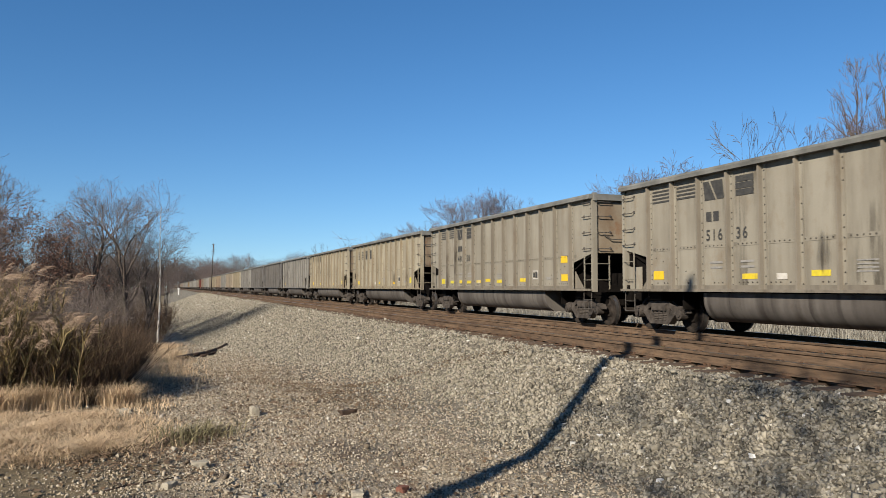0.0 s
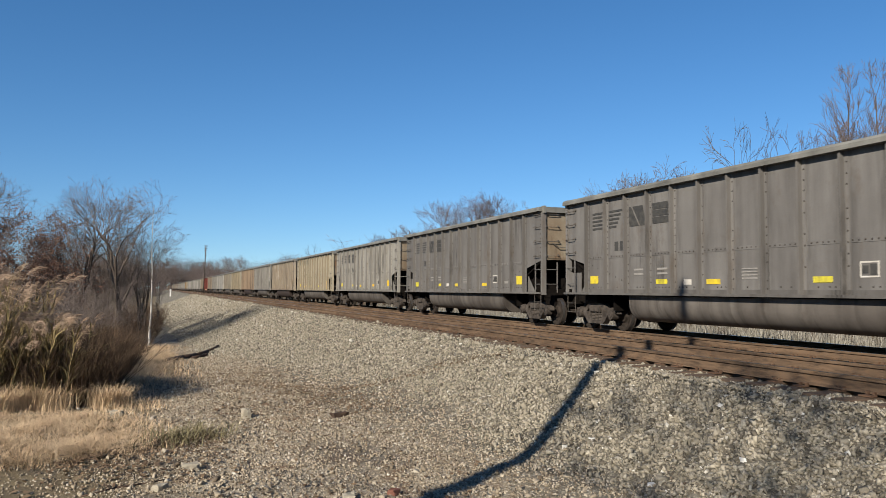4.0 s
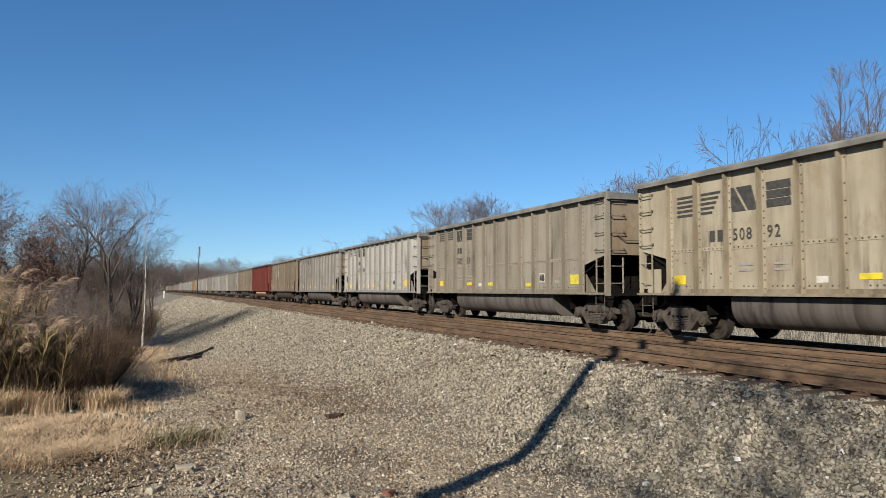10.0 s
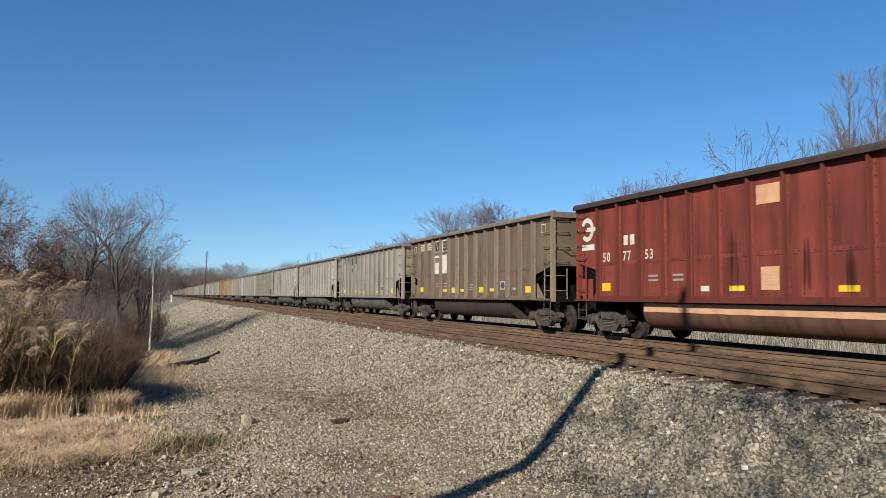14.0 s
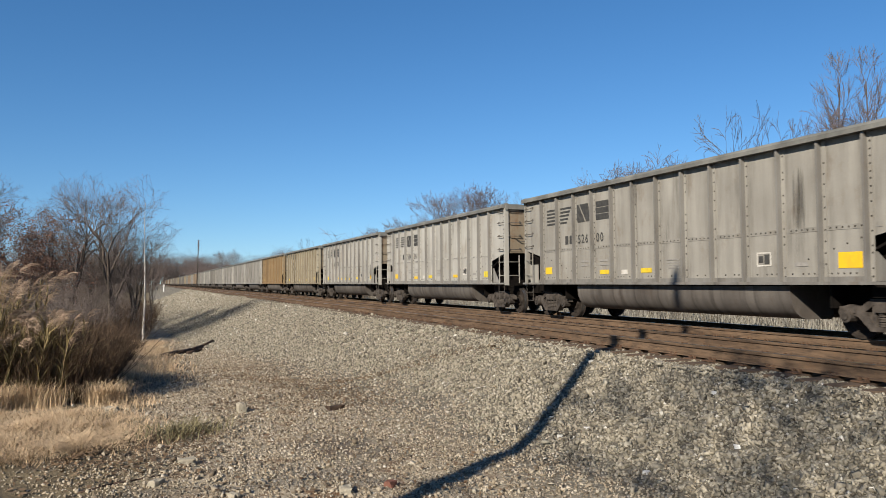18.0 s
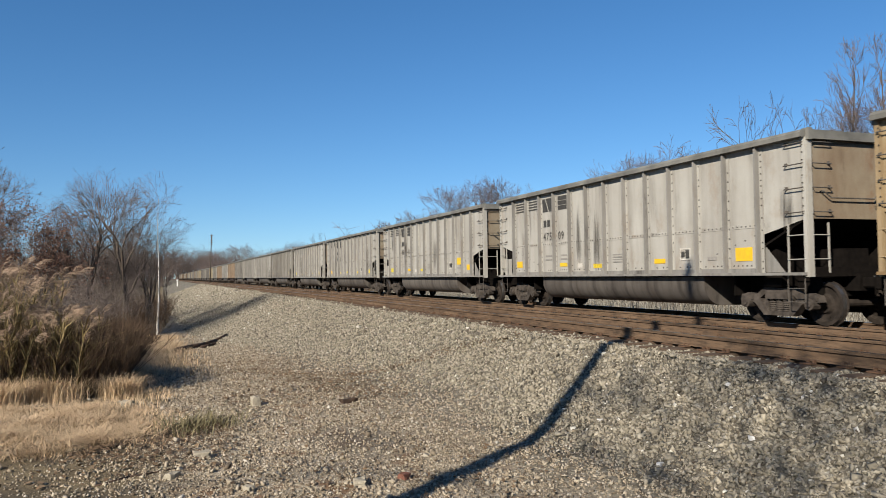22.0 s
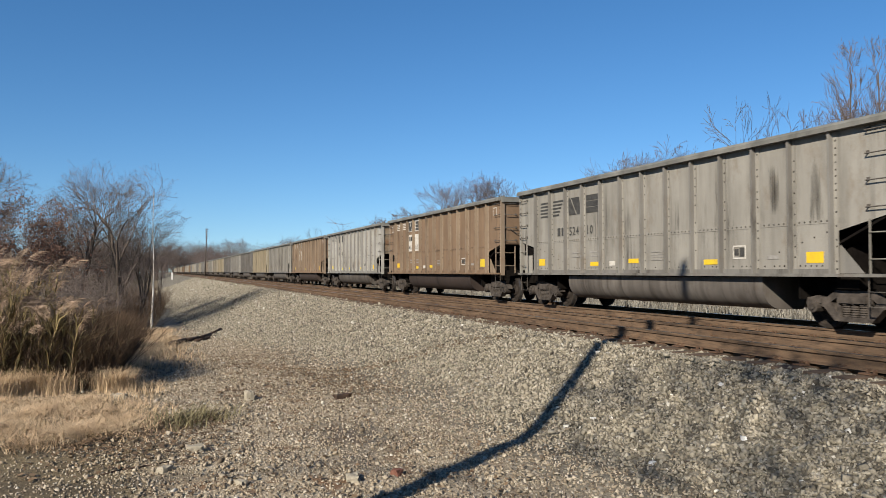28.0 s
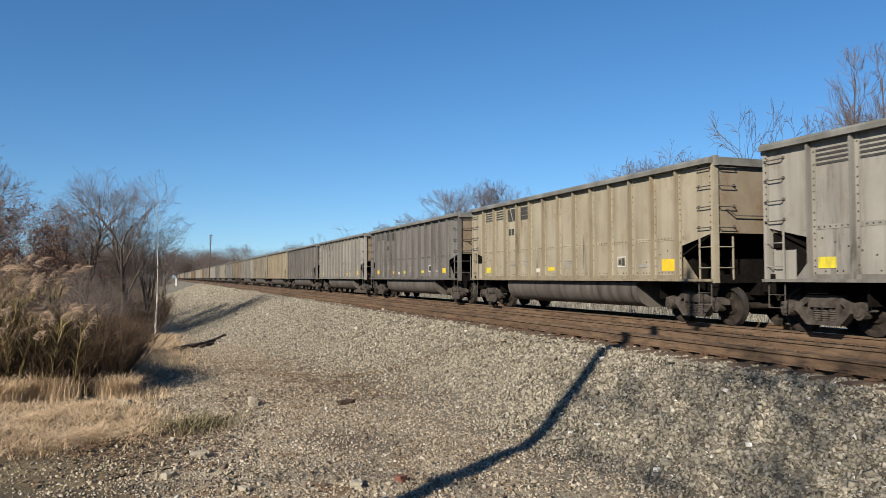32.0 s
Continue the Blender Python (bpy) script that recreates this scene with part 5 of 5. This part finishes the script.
# left of the path
rt = random.Random(21)
for u, d, kind, s, turn in ((-0.078, 48, "big", 0.78, 20), (-0.05, 47, "big", 0.75, 200), (-0.092, 56, "round", 0.70, 140), (-0.007, 46, "birch", 0.98, 0), (-0.022, 50, "round", 0.62, 30),
                            (-0.205, 40, "big", 0.78, 40), (-0.19, 44, "tall", 0.74, 120), (-0.135, 46, "russet", 0.88, 60), (-0.152, 48, "russet", 0.97, 160), (-0.172, 47, "russet", 0.92, 260), (0.002, 60, "young", 0.9, 45), (-0.012, 58, "young", 1.0, 145)):
    x, y = bearing(u, 0, d)
    tree(kind, x, y, s, turn)
for k in range(38):
    d = rt.uniform(50, 78)
    x, y = bearing(rt.uniform(-0.20, -0.012), 0, d)
    tree(rt.choice(("young", "sapling", "young")), x, y, rt.uniform(0.75, 1.1), rt.uniform(0, 360), group="thicket beside the path")
for k in range(10):
    d = rt.uniform(26, 40)
    x, y = bearing(rt.uniform(-0.20, -0.03), 0, d)
    tree("sapling", x, y, rt.uniform(0.55, 0.8), rt.uniform(0, 360), group="thicket beside the path")
for k in range(7):
    tree(rt.choice(("tall", "big")), rt.uniform(-26, -20.5), 56 + 12 * k, rt.uniform(0.65, 0.85), rt.uniform(0, 360), group="trees along the embankment")

# beyond the train
for u, d, top, kind, turn in ((0.925, 42, 0.305, "sparse", 30), (1.02, 40, 0.288, "sparse", 190), (1.155, 42, 0.42, "tall", 60), (1.25, 43, 0.44, "tall", 200), (1.07, 46, 0.29, "tall", 160), (0.748, 52, 0.218, "far", 0), (0.69, 56, 0.185, "big", 90),
                              (0.80, 55, 0.19, "tall", 50), (0.412, 90, 0.143, "far", 40), (0.468, 92, 0.148, "far", 150), (0.39, 96, 0.115, "tall", 20), (0.36, 100, 0.10, "far", 70), (0.41, 104, 0.118, "big", 200), (0.52, 90, 0.115, "tall", 33),
                              (0.315, 110, 0.082, "far", 110), (0.29, 115, 0.075, "tall", 10), (0.195, 150, 0.062, "sparse", 20), (0.165, 160, 0.050, "far", 20), (0.10, 200, 0.046, "far", 90), (0.085, 210, 0.043, "big", 0), (0.12, 190, 0.036, "tall", 0),
                              (0.14, 180, 0.04, "far", 200), (0.22, 150, 0.05, "tall", 120), (0.25, 140, 0.055, "far", 250), (0.6, 75, 0.12, "far", 10), (0.56, 80, 0.11, "tall", 80), (1.32, 40, 0.35, "far", 90)):
    x, y = bearing(u, 0, d)
    z = float(ground_z(x, y)) - 0.1
    h = EYE[2] + top * d - z
    base = {"sparse": 12, "tall": 14, "big": 13, "round": 13, "far": 13}[kind]
    tree(kind, x, y, h / base, turn, z, "bare trees beyond the train", 0.62 if kind == "sparse" else 0.95 if kind == "far" else 0.8)

# behind the standing place: their shadows cross the ballast
for x, y, kind, size, turn in ((-21.3, -26.1, "far", 1.05, 15), (-25.2, -26.9, "sparse", 1.3, 100)):
    tree(kind, x, y, size, turn, group="trees behind the standing place")


def utility_pole(x, y, height, lean, arms, label):
    p = thing("utility_pole", (x, y, float(ground_z(x, y)) - 0.3))
    p.rotation_euler = (0, radians(lean), 0)
    bm = bmesh.new()
    rod(bm, (0, 0, 0), (0, 0, height), 0.16, 0.11, 12)
    part("shaft", bm, M_WOODPOLE, p, smooth=True)
    for k in range(arms):
        bm = bmesh.new()
        z = height - 0.35 - 0.62 * k
        box(bm, -0.42, 0.42, -0.05, 0.05, z, z + 0.11)
        for x0 in (-0.36, 0.36):
            rod(bm, (x0, 0, z + 0.1), (x0, 0, z + 0.24), 0.03, n=6)
        part("crossarm", bm, M_WOODPOLE, p)
    return tagged(p, label, "utility pole")


utility_pole(-18.2, -16.15, 14.4, 0, 0, "weathered wooden pole standing behind the path")
px0, py0 = bearing(0.0555, 0, 210)
utility_pole(px0, py0, 13.4, 2.0, 5, "thin dark line pole with short crossarms")


def blades(n, x, y, z, h, width, lean, mat, name, bend=0.4, seed=1):
    """Grass-like blades: two quads each, bent over at the tip."""
    r = np.random.RandomState(seed)
    az = r.uniform(0, 2 * np.pi, n)
    out = np.stack([np.cos(az), np.sin(az), np.zeros(n)], 1)
    side = np.stack([-np.sin(az), np.cos(az), np.zeros(n)], 1) * (width * r.uniform(0.6, 1.3, n))[:, None]
    base = np.stack([x, y, z], 1)
    l = (lean * r.uniform(0.2, 1.5, n))[:, None]
    mid = base + out * l * h[:, None] * 0.4 + np.array([0, 0, 1.0]) * (h * 0.55)[:, None]
    tip = base + out * l * h[:, None] * (1 + bend) + np.array([0, 0, 1.0]) * (h * r.uniform(0.75, 1.0, n))[:, None]
    v = np.stack([base - side, base + side, mid + side * 0.8, mid - side * 0.8, tip + side * 0.2, tip - side * 0.2], 1).reshape(-1, 3)
    k = np.arange(n) * 6
    f = np.concatenate([np.stack([k, k + 1, k + 2, k + 3], 1), np.stack([k + 3, k + 2, k + 4, k + 5], 1)])
    return raw(name, v, f, mat)


def clumpy(r, n, x0, x1, y0, y1, clumps, spread):
    cx, cy = r.uniform(x0, x1, clumps), r.uniform(y0, y1, clumps)
    k = r.randint(0, clumps, n)
    return cx[k] + r.normal(0, spread, n), cy[k] + r.normal(0, spread, n)


def straw(name, label, n, x0, x1, y0, y1, h, mat, seed, clumps=60, spread=0.25, lean=0.5, width=0.006):
    r = np.random.RandomState(seed)
    x, y = clumpy(r, n, x0, x1, y0, y1, clumps, spread)
    hh = h * r.uniform(0.4, 1.1, n)
    ob = new(name, blades(n, x, y, ground_z(x, y) - 0.02, hh, width, lean, mat, name, seed=seed))
    return tagged(ob, label, "grass", kind="stuff")


straw("dry_grass", "pale straw-coloured dry grass beside the path", 26000, -18, -14.4, -7.2, -3.3, 0.19, M_GRASS, 31, 150, 0.19, 1.5, 0.005)
straw("dry_grass", "curled straw-coloured grass thinning out on the gravel", 2600, -14.8, -13.7, -6.8, -4.2, 0.14, M_GRASS, 37, 22, 0.16, 1.6, 0.005)
straw("grass_tuft", "taller tan grass in front of the reeds", 3200, -17.8, -15.2, -2.9, -2.0, 0.55, M_GRASS, 32, 15, 0.17, 0.6, 0.005)
straw("grass_tuft", "rounded tuft of tan grass at the path's edge", 1100, -14.7, -14.25, -2.4, -1.7, 0.5, M_GRASS, 38, 5, 0.13, 0.6, 0.005)
straw("grass_fringe", "thin dry grass at the path's edge", 3000, -14.6, -13.6, -7.5, 6, 0.2, M_GRASS, 33, 60, 0.22, 0.8, 0.005)
straw("green_weed", "low dull green weed on the gravel", 420, -13.35, -12.75, -6.5, -5.8, 0.26, M_GREEN, 34, 8, 0.2, 0.9, 0.008)
straw("toe_grass", "dry grass strip at the foot of the embankment", 9000, -14.6, -13.0, 1.5, 28, 0.3, M_GRASS, 35, 120, 0.35, 0.7, 0.007)
straw("far_weeds", "bleached weeds on the far side of the line", 14000, 7.5, 16, -6, 60, 1.3, M_STALK, 36, 500, 0.25, 0.25, 0.012)


def reeds(n, x0, x1, y0, y1, height, seed):
    r = np.random.RandomState(seed)
    x, y = clumpy(r, n, x0, x1, y0, y1, max(8, n // 14), 0.28)
    z = ground_z(x, y) - 0.05
    h = height * r.uniform(0.72, 1.08, n)
    az, ln = r.normal(0.4, 0.9, n), np.abs(r.normal(0.14, 0.08, n))
    dx, dy = np.cos(az) * ln, np.sin(az) * ln
    segs, plumes = [], []
    lx, ly, lz, lh = [], [], [], []
    for i in range(n):
        p0 = Vector((x[i], y[i], z[i]))
        p1 = p0 + Vector((dx[i] * 0.4 * h[i], dy[i] * 0.4 * h[i], h[i] * 0.5))
        p2 = p0 + Vector((dx[i] * 1.2 * h[i], dy[i] * 1.2 * h[i], h[i] * 0.92))
        segs += [(tuple(p0), tuple(p1), 0.008, 0.007), (tuple(p1), tuple(p2), 0.007, 0.004)]
        plumes.append((p2, dx[i], dy[i]))
    v, f = tubes(segs, 3)
    stand = thing("reed_bed")
    tagged(stand, "tall tan reeds with drooping fluffy plumes", "reeds", kind="stuff")
    place("stalks", raw("stalks", v, f, M_REED), stand)
    m = n * 13
    k = r.randint(0, n, m)
    fr = r.uniform(0.15, 0.8, m)
    bx0 = x[k] + dx[k] * h[k] * fr
    by0 = y[k] + dy[k] * h[k] * fr
    place("leaves", blades(m, bx0, by0, z[k] + h[k] * fr, r.uniform(0.25, 0.6, m), 0.012, 0.9, M_REEDLEAF, "leaves", 0.8, seed + 1), stand)
    # plumes: many fine drooping strands along the head
    s = 80
    c = np.repeat(np.array([tuple(p[0]) for p in plumes]), s, 0)
    d = np.repeat(np.array([(p[1] * 2.2, p[2] * 2.2, 0.85) for p in plumes]), s, 0)
    along = r.uniform(0, 0.38, len(c))[:, None]
    c = c + d * along - np.array([0, 0, 1.0]) * (along ** 2) * 1.1
    body = 0.065 * (1.15 - along / 0.42)
    off = r.normal(0, 1, (len(c), 3)) * body + d * 0.05
    drop = np.repeat(np.array([(p[1] * 0.5, p[2] * 0.5, -0.05) for p in plumes]), s, 0)
    wd = r.normal(0, 0.0045, (len(c), 3))
    v = np.stack([c, c + wd, c + off + drop + wd * 0.3, c + off + drop], 1).reshape(-1, 3)
    place("plumes", raw("plumes", v, np.arange(len(v)).reshape(-1, 4), M_PLUME), stand)


reeds(260, -19.2, -16.4, -2.2, 1.5, 2.7, 41)
reeds(110, -16.6, -15.3, -1.9, 1.0, 1.75, 43)
reeds(340, -21.4, -16.9, 1.5, 6, 2.9, 42)


def brush(name, label, n, x0, x1, y0, y1, height, seed, mat, upright=0.8):
    r = random.Random(seed)
    segs = []
    for _ in range(n):
        x, y = r.uniform(x0, x1), r.uniform(y0, y1)
        p = Vector((x, y, float(ground_z(x, y)) - 0.05))
        h = height * r.uniform(0.5, 1.1)
        for _ in range(5):
            d = Vector((r.uniform(-0.6, 0.6), r.uniform(-0.6, 0.6), upright)).normalized()
            q, rad = p, 0.009
            for s in range(3):
                d = (d + Vector((r.uniform(-0.3, 0.3), r.uniform(-0.3, 0.3), 0.08))).normalized()
                t = q + d * h / 3
                segs.append((tuple(q), tuple(t), rad, rad * 0.7))
                rad *= 0.7
                for _ in range(3):
                    e = (d + Vector((r.uniform(-0.9, 0.9), r.uniform(-0.9, 0.9), r.uniform(-0.1, 0.5)))).normalized()
                    segs.append((tuple(t), tuple(t + e * h * r.uniform(0.1, 0.28)), 0.005, 0.003))
                q = t
    v, f = tubes(segs, 3)
    ob = new(name, raw(name, v, f, mat))
    return tagged(ob, label, "shrubs", kind="stuff")


brush("brush", "dense grey-brown leafless brush behind the reeds", 760, -17.2, -14.45, -1.8, 3.0, 1.3, 51, M_BRUSH)
brush("brush", "dense grey-brown leafless brush along the path", 520, -19, -14.4, 3.0, 14, 1.25, 52, M_BRUSH)
brush("brush", "tangled leafless undergrowth below the trees", 420, -26, -14.5, 14, 48, 1.7, 53, M_BRUSH)
brush("brush", "grey-brown scrub along the foot of the far bank", 260, -17.5, -13.2, 34, 78, 2.0, 55, M_BRUSH)
brush("brush", "leafless scrub beyond the line", 260, 9, 26, 0, 90, 1.6, 54, M_BRUSH)


def far_woods(name, label, rows, seed, stout=0.0055):
    """Distant leafless woods: upright twiggy fans, one joined mass."""
    r = random.Random(seed)
    segs = []
    for x0, x1, y0, y1, n, h in rows:
        for _ in range(n):
            x, y = r.uniform(x0, x1), r.uniform(y0, y1)
            z = -3.0
            hh = h * r.uniform(0.7, 1.15)
            w = 0.02 + hh * stout
            segs.append(((x, y, z), (x, y, z + hh * 0.5), w, w * 0.6))
            for _ in range(16):
                b = z + hh * r.uniform(0.15, 0.6)
                az = r.uniform(0, 6.28)
                l = hh * r.uniform(0.2, 0.42)
                q = (x + math.cos(az) * l * 0.7, y + math.sin(az) * l * 0.7, b + l)
                segs.append(((x, y, b), q, w * 0.5, w * 0.25))
                for _ in range(3):
                    a2 = r.uniform(0, 6.28)
                    segs.append((q, (q[0] + math.cos(a2) * l * 0.4, q[1] + math.sin(a2) * l * 0.4, q[2] + l * r.uniform(0.0, 0.4)), w * 0.3, w * 0.15))
    v, f = tubes(segs, 3)
    ob = new(name, raw(name, v, f, M_FARTWIG))
    return tagged(ob, label, "woods", kind="stuff")


far_woods("far_woods", "distant brownish leafless woods", [(-60, -10, 330, 520, 260, 16), (8, 90, 330, 560, 300, 17), (-110, -42, 110, 300, 180, 12), (20, 150, 120, 330, 240, 13), (-10, 40, 620, 700, 200, 26)], 61)
far_woods("scrub", "leafless scrub and saplings across the line", [(15, 42, -22, 120, 300, 8.5)], 63, 0.003)
far_woods("woods", "low leafless woods behind the standing place", [(-75, -38, -70, 20, 170, 9.5), (-45, 30, -90, -55, 120, 11)], 62)

# ---- small things on the ground ----
M_LEAF = plain("fallen_brown_leaves", (0.0864, 0.054, 0.031), (0.158, 0.108, 0.0648), 3, 0.85, island=True)
M_DARKWOOD = plain("rotten_dark_wood", (0.0324, 0.0216, 0.0158), (0.072, 0.0468, 0.0324), 9, 0.9, bump=0.7)
M_BRICK = plain("old_red_brick", (0.122, 0.0504, 0.0346), (0.173, 0.0828, 0.0576), 14, 0.9, bump=0.5)
M_POST = plain("white_marker_paint", (0.518, 0.511, 0.49), (0.432, 0.418, 0.389), 5, 0.6)


def litter(name, label, n, x0, x1, y0, y1, seed, size=0.034):
    r = np.random.RandomState(seed)
    x, y = clumpy(r, n, x0, x1, y0, y1, 60, 0.4)
    c = np.stack([x, y, ground_z(x, y) + 0.025 + r.uniform(0, 0.02, n)], 1)
    a = r.normal(0, size * 0.5, (n, 3)) * np.array([1, 1, 0.45])
    b = np.cross(a, np.array([0, 0, 1.0])) * r.uniform(0.5, 1.0, (n, 1)) + r.normal(0, size * 0.15, (n, 3))
    v = np.stack([c - a, c + b, c + a, c - b], 1).reshape(-1, 3)
    ob = new(name, raw(name, v, np.arange(n * 4).reshape(-1, 4), M_LEAF))
    return tagged(ob, label, "leaves", kind="stuff")


litter("fallen_leaves", "dry brown leaves blown along the foot of the slope", 2600, -12.6, -10.0, -5, 7, 71)
litter("fallen_leaves", "dry reddish leaves around the grass edge", 1700, -14.6, -12.8, -8.5, -5.6, 72)
litter("fallen_leaves", "scattered brown leaves on the gravel path", 1300, -13.5, -9.6, -12, -3, 73, 0.03)


def leaf_line(name, label, n, pts, width, seed):
    """Leaves blown together along a bent line."""
    r = np.random.RandomState(seed)
    pts = np.array(pts, float)
    u = r.uniform(0, len(pts) - 1, n)
    i0 = u.astype(int)
    c = pts[i0] + (pts[i0 + 1] - pts[i0]) * (u - i0)[:, None] + r.normal(0, width, (n, 2))
    c = np.column_stack([c, ground_z(c[:, 0], c[:, 1]) + r.uniform(0.02, 0.04, n)])
    a = r.normal(0, 0.018, (n, 3)) * np.array([1, 1, 0.45])
    b = np.cross(a, np.array([0, 0, 1.0])) * r.uniform(0.5, 1.0, (n, 1)) + r.normal(0, 0.006, (n, 3))
    v = np.stack([c - a, c + b, c + a, c - b], 1).reshape(-1, 3)
    return tagged(new(name, raw(name, v, np.arange(n * 4).reshape(-1, 4), M_LEAF)), label, "leaves", kind="stuff")


leaf_line("fallen_leaves", "brown leaves caught along a worn footpath up the bank", 950, [(-9.6, -0.7), (-8.9, -0.7), (-8.3, -1.15), (-7.6, -1.7), (-7.05, -2.6), (-6.65, -3.8)], 0.16, 75)
leaf_line("fallen_leaves", "drift of brown leaves at the foot of the bank", 1900, [(-11.6, 2.0), (-10.6, -0.8), (-9.8, -2.2), (-9.7, -4.0)], 0.55, 76)
leaf_line("fallen_leaves", "reddish leaves along the edge of the grass", 1300, [(-14.6, -7.4), (-14.0, -6.6), (-13.4, -6.0), (-12.8, -6.1)], 0.14, 77)


def chunk(name, label, category, x, y, size, mat, seed, turn=0.0, lift=0.3):
    """A broken lump: a knocked-about, bevelled block."""
    r = random.Random(seed)
    bm = bmesh.new()
    bmesh.ops.create_cube(bm, size=1.0)
    bmesh.ops.subdivide_edges(bm, edges=bm.edges[:], cuts=2, use_grid_fill=True)
    for v in bm.verts:
        v.co = Vector((v.co.x * size[0], v.co.y * size[1], v.co.z * size[2])) + Vector([r.uniform(-0.12, 0.12) * k for k in size])
    bmesh.ops.bevel(bm, geom=bm.edges[:], offset=min(size) * 0.06, segments=1, affect="EDGES")
    ob = new(name, finish(bm, name, mat))
    ob.location = (x, y, float(ground_z(x, y)) + size[2] * lift)
    ob.rotation_euler = (0, 0, radians(turn))
    return tagged(ob, label, category)


chunk("wood_chunk", "dark rotten chunk of wood lying on gravel", "wood", -10.45, -4.75, (0.32, 0.12, 0.09), M_DARKWOOD, 1, 20)
chunk("brick", "broken old red brick on the gravel path", "brick", -11.05, -10.0, (0.13, 0.09, 0.08), M_BRICK, 2, 35)
chunk("stone", "pale broken stone standing on the path", "stone", -12.05, -4.25, (0.14, 0.12, 0.2), M_STONE, 3, 10)
for k, (x, y, s) in enumerate(((-13.15, -8.2, 0.2), (-13.5, -9.1, 0.16), (-11.6, -10.1, 0.17), (-12.75, -9.9, 0.12), (-14.2, -3.5, 0.22), (-8.35, -11.0, 0.08), (-7.6, -11.6, 0.08), (-6.75, -10.3, 0.075), (-8.0, -9.2, 0.07))):
    chunk("stone", "large pale angular stone among the gravel", "stone", x, y, (s, s * 0.7, s * 0.5), M_POST if k > 4 else M_STONE, 10 + k, 40 * k)


def fallen_branch(pts, r, label):
    bm = bmesh.new()
    for (a, b), k in zip(zip(pts, pts[1:]), range(9)):
        z = [float(ground_z(*p)) + min(0.06, r) for p in (a, b)]
        rod(bm, (*a, z[0]), (*b, z[1]), r * (1 - 0.12 * k), r * (0.88 - 0.12 * k), 7)
    ob = new("fallen_branch", finish(bm, "fallen_branch", M_DARKWOOD, True))
    return tagged(ob, label, "branch")


fallen_branch([(-13.1, 13.6), (-12.5, 15.2), (-11.9, 16.6), (-11.3, 18.4), (-10.7, 20.2)], 0.13, "long dark fallen branch lying up the bank")
fallen_branch([(-12.1, 15.2), (-11.6, 15.9), (-11.35, 16.9)], 0.07, "short dark fallen branch on the bank")
fallen_branch([(-14.3, -9.0), (-13.95, -8.86), (-13.7, -8.84), (-13.4, -8.7)], 0.011, "thin dead stick on the gravel path")

post = thing("marker_post", (*bearing(0.0165, 0, 150), -0.35))
bm = bmesh.new()
box(bm, -0.12, 0.12, -0.08, 0.08, 0, 1.3)
bmesh.ops.bevel(bm, geom=bm.edges[:], offset=0.02, segments=1, affect="EDGES")
part("shaft", bm, M_POST, post)
bm = bmesh.new()
box(bm, -0.16, 0.16, -0.1, -0.08, 1.0, 1.36)
part("board", bm, M_POST, post)
tagged(post, "white lineside marker post beside the far track", "marker post")

motions()
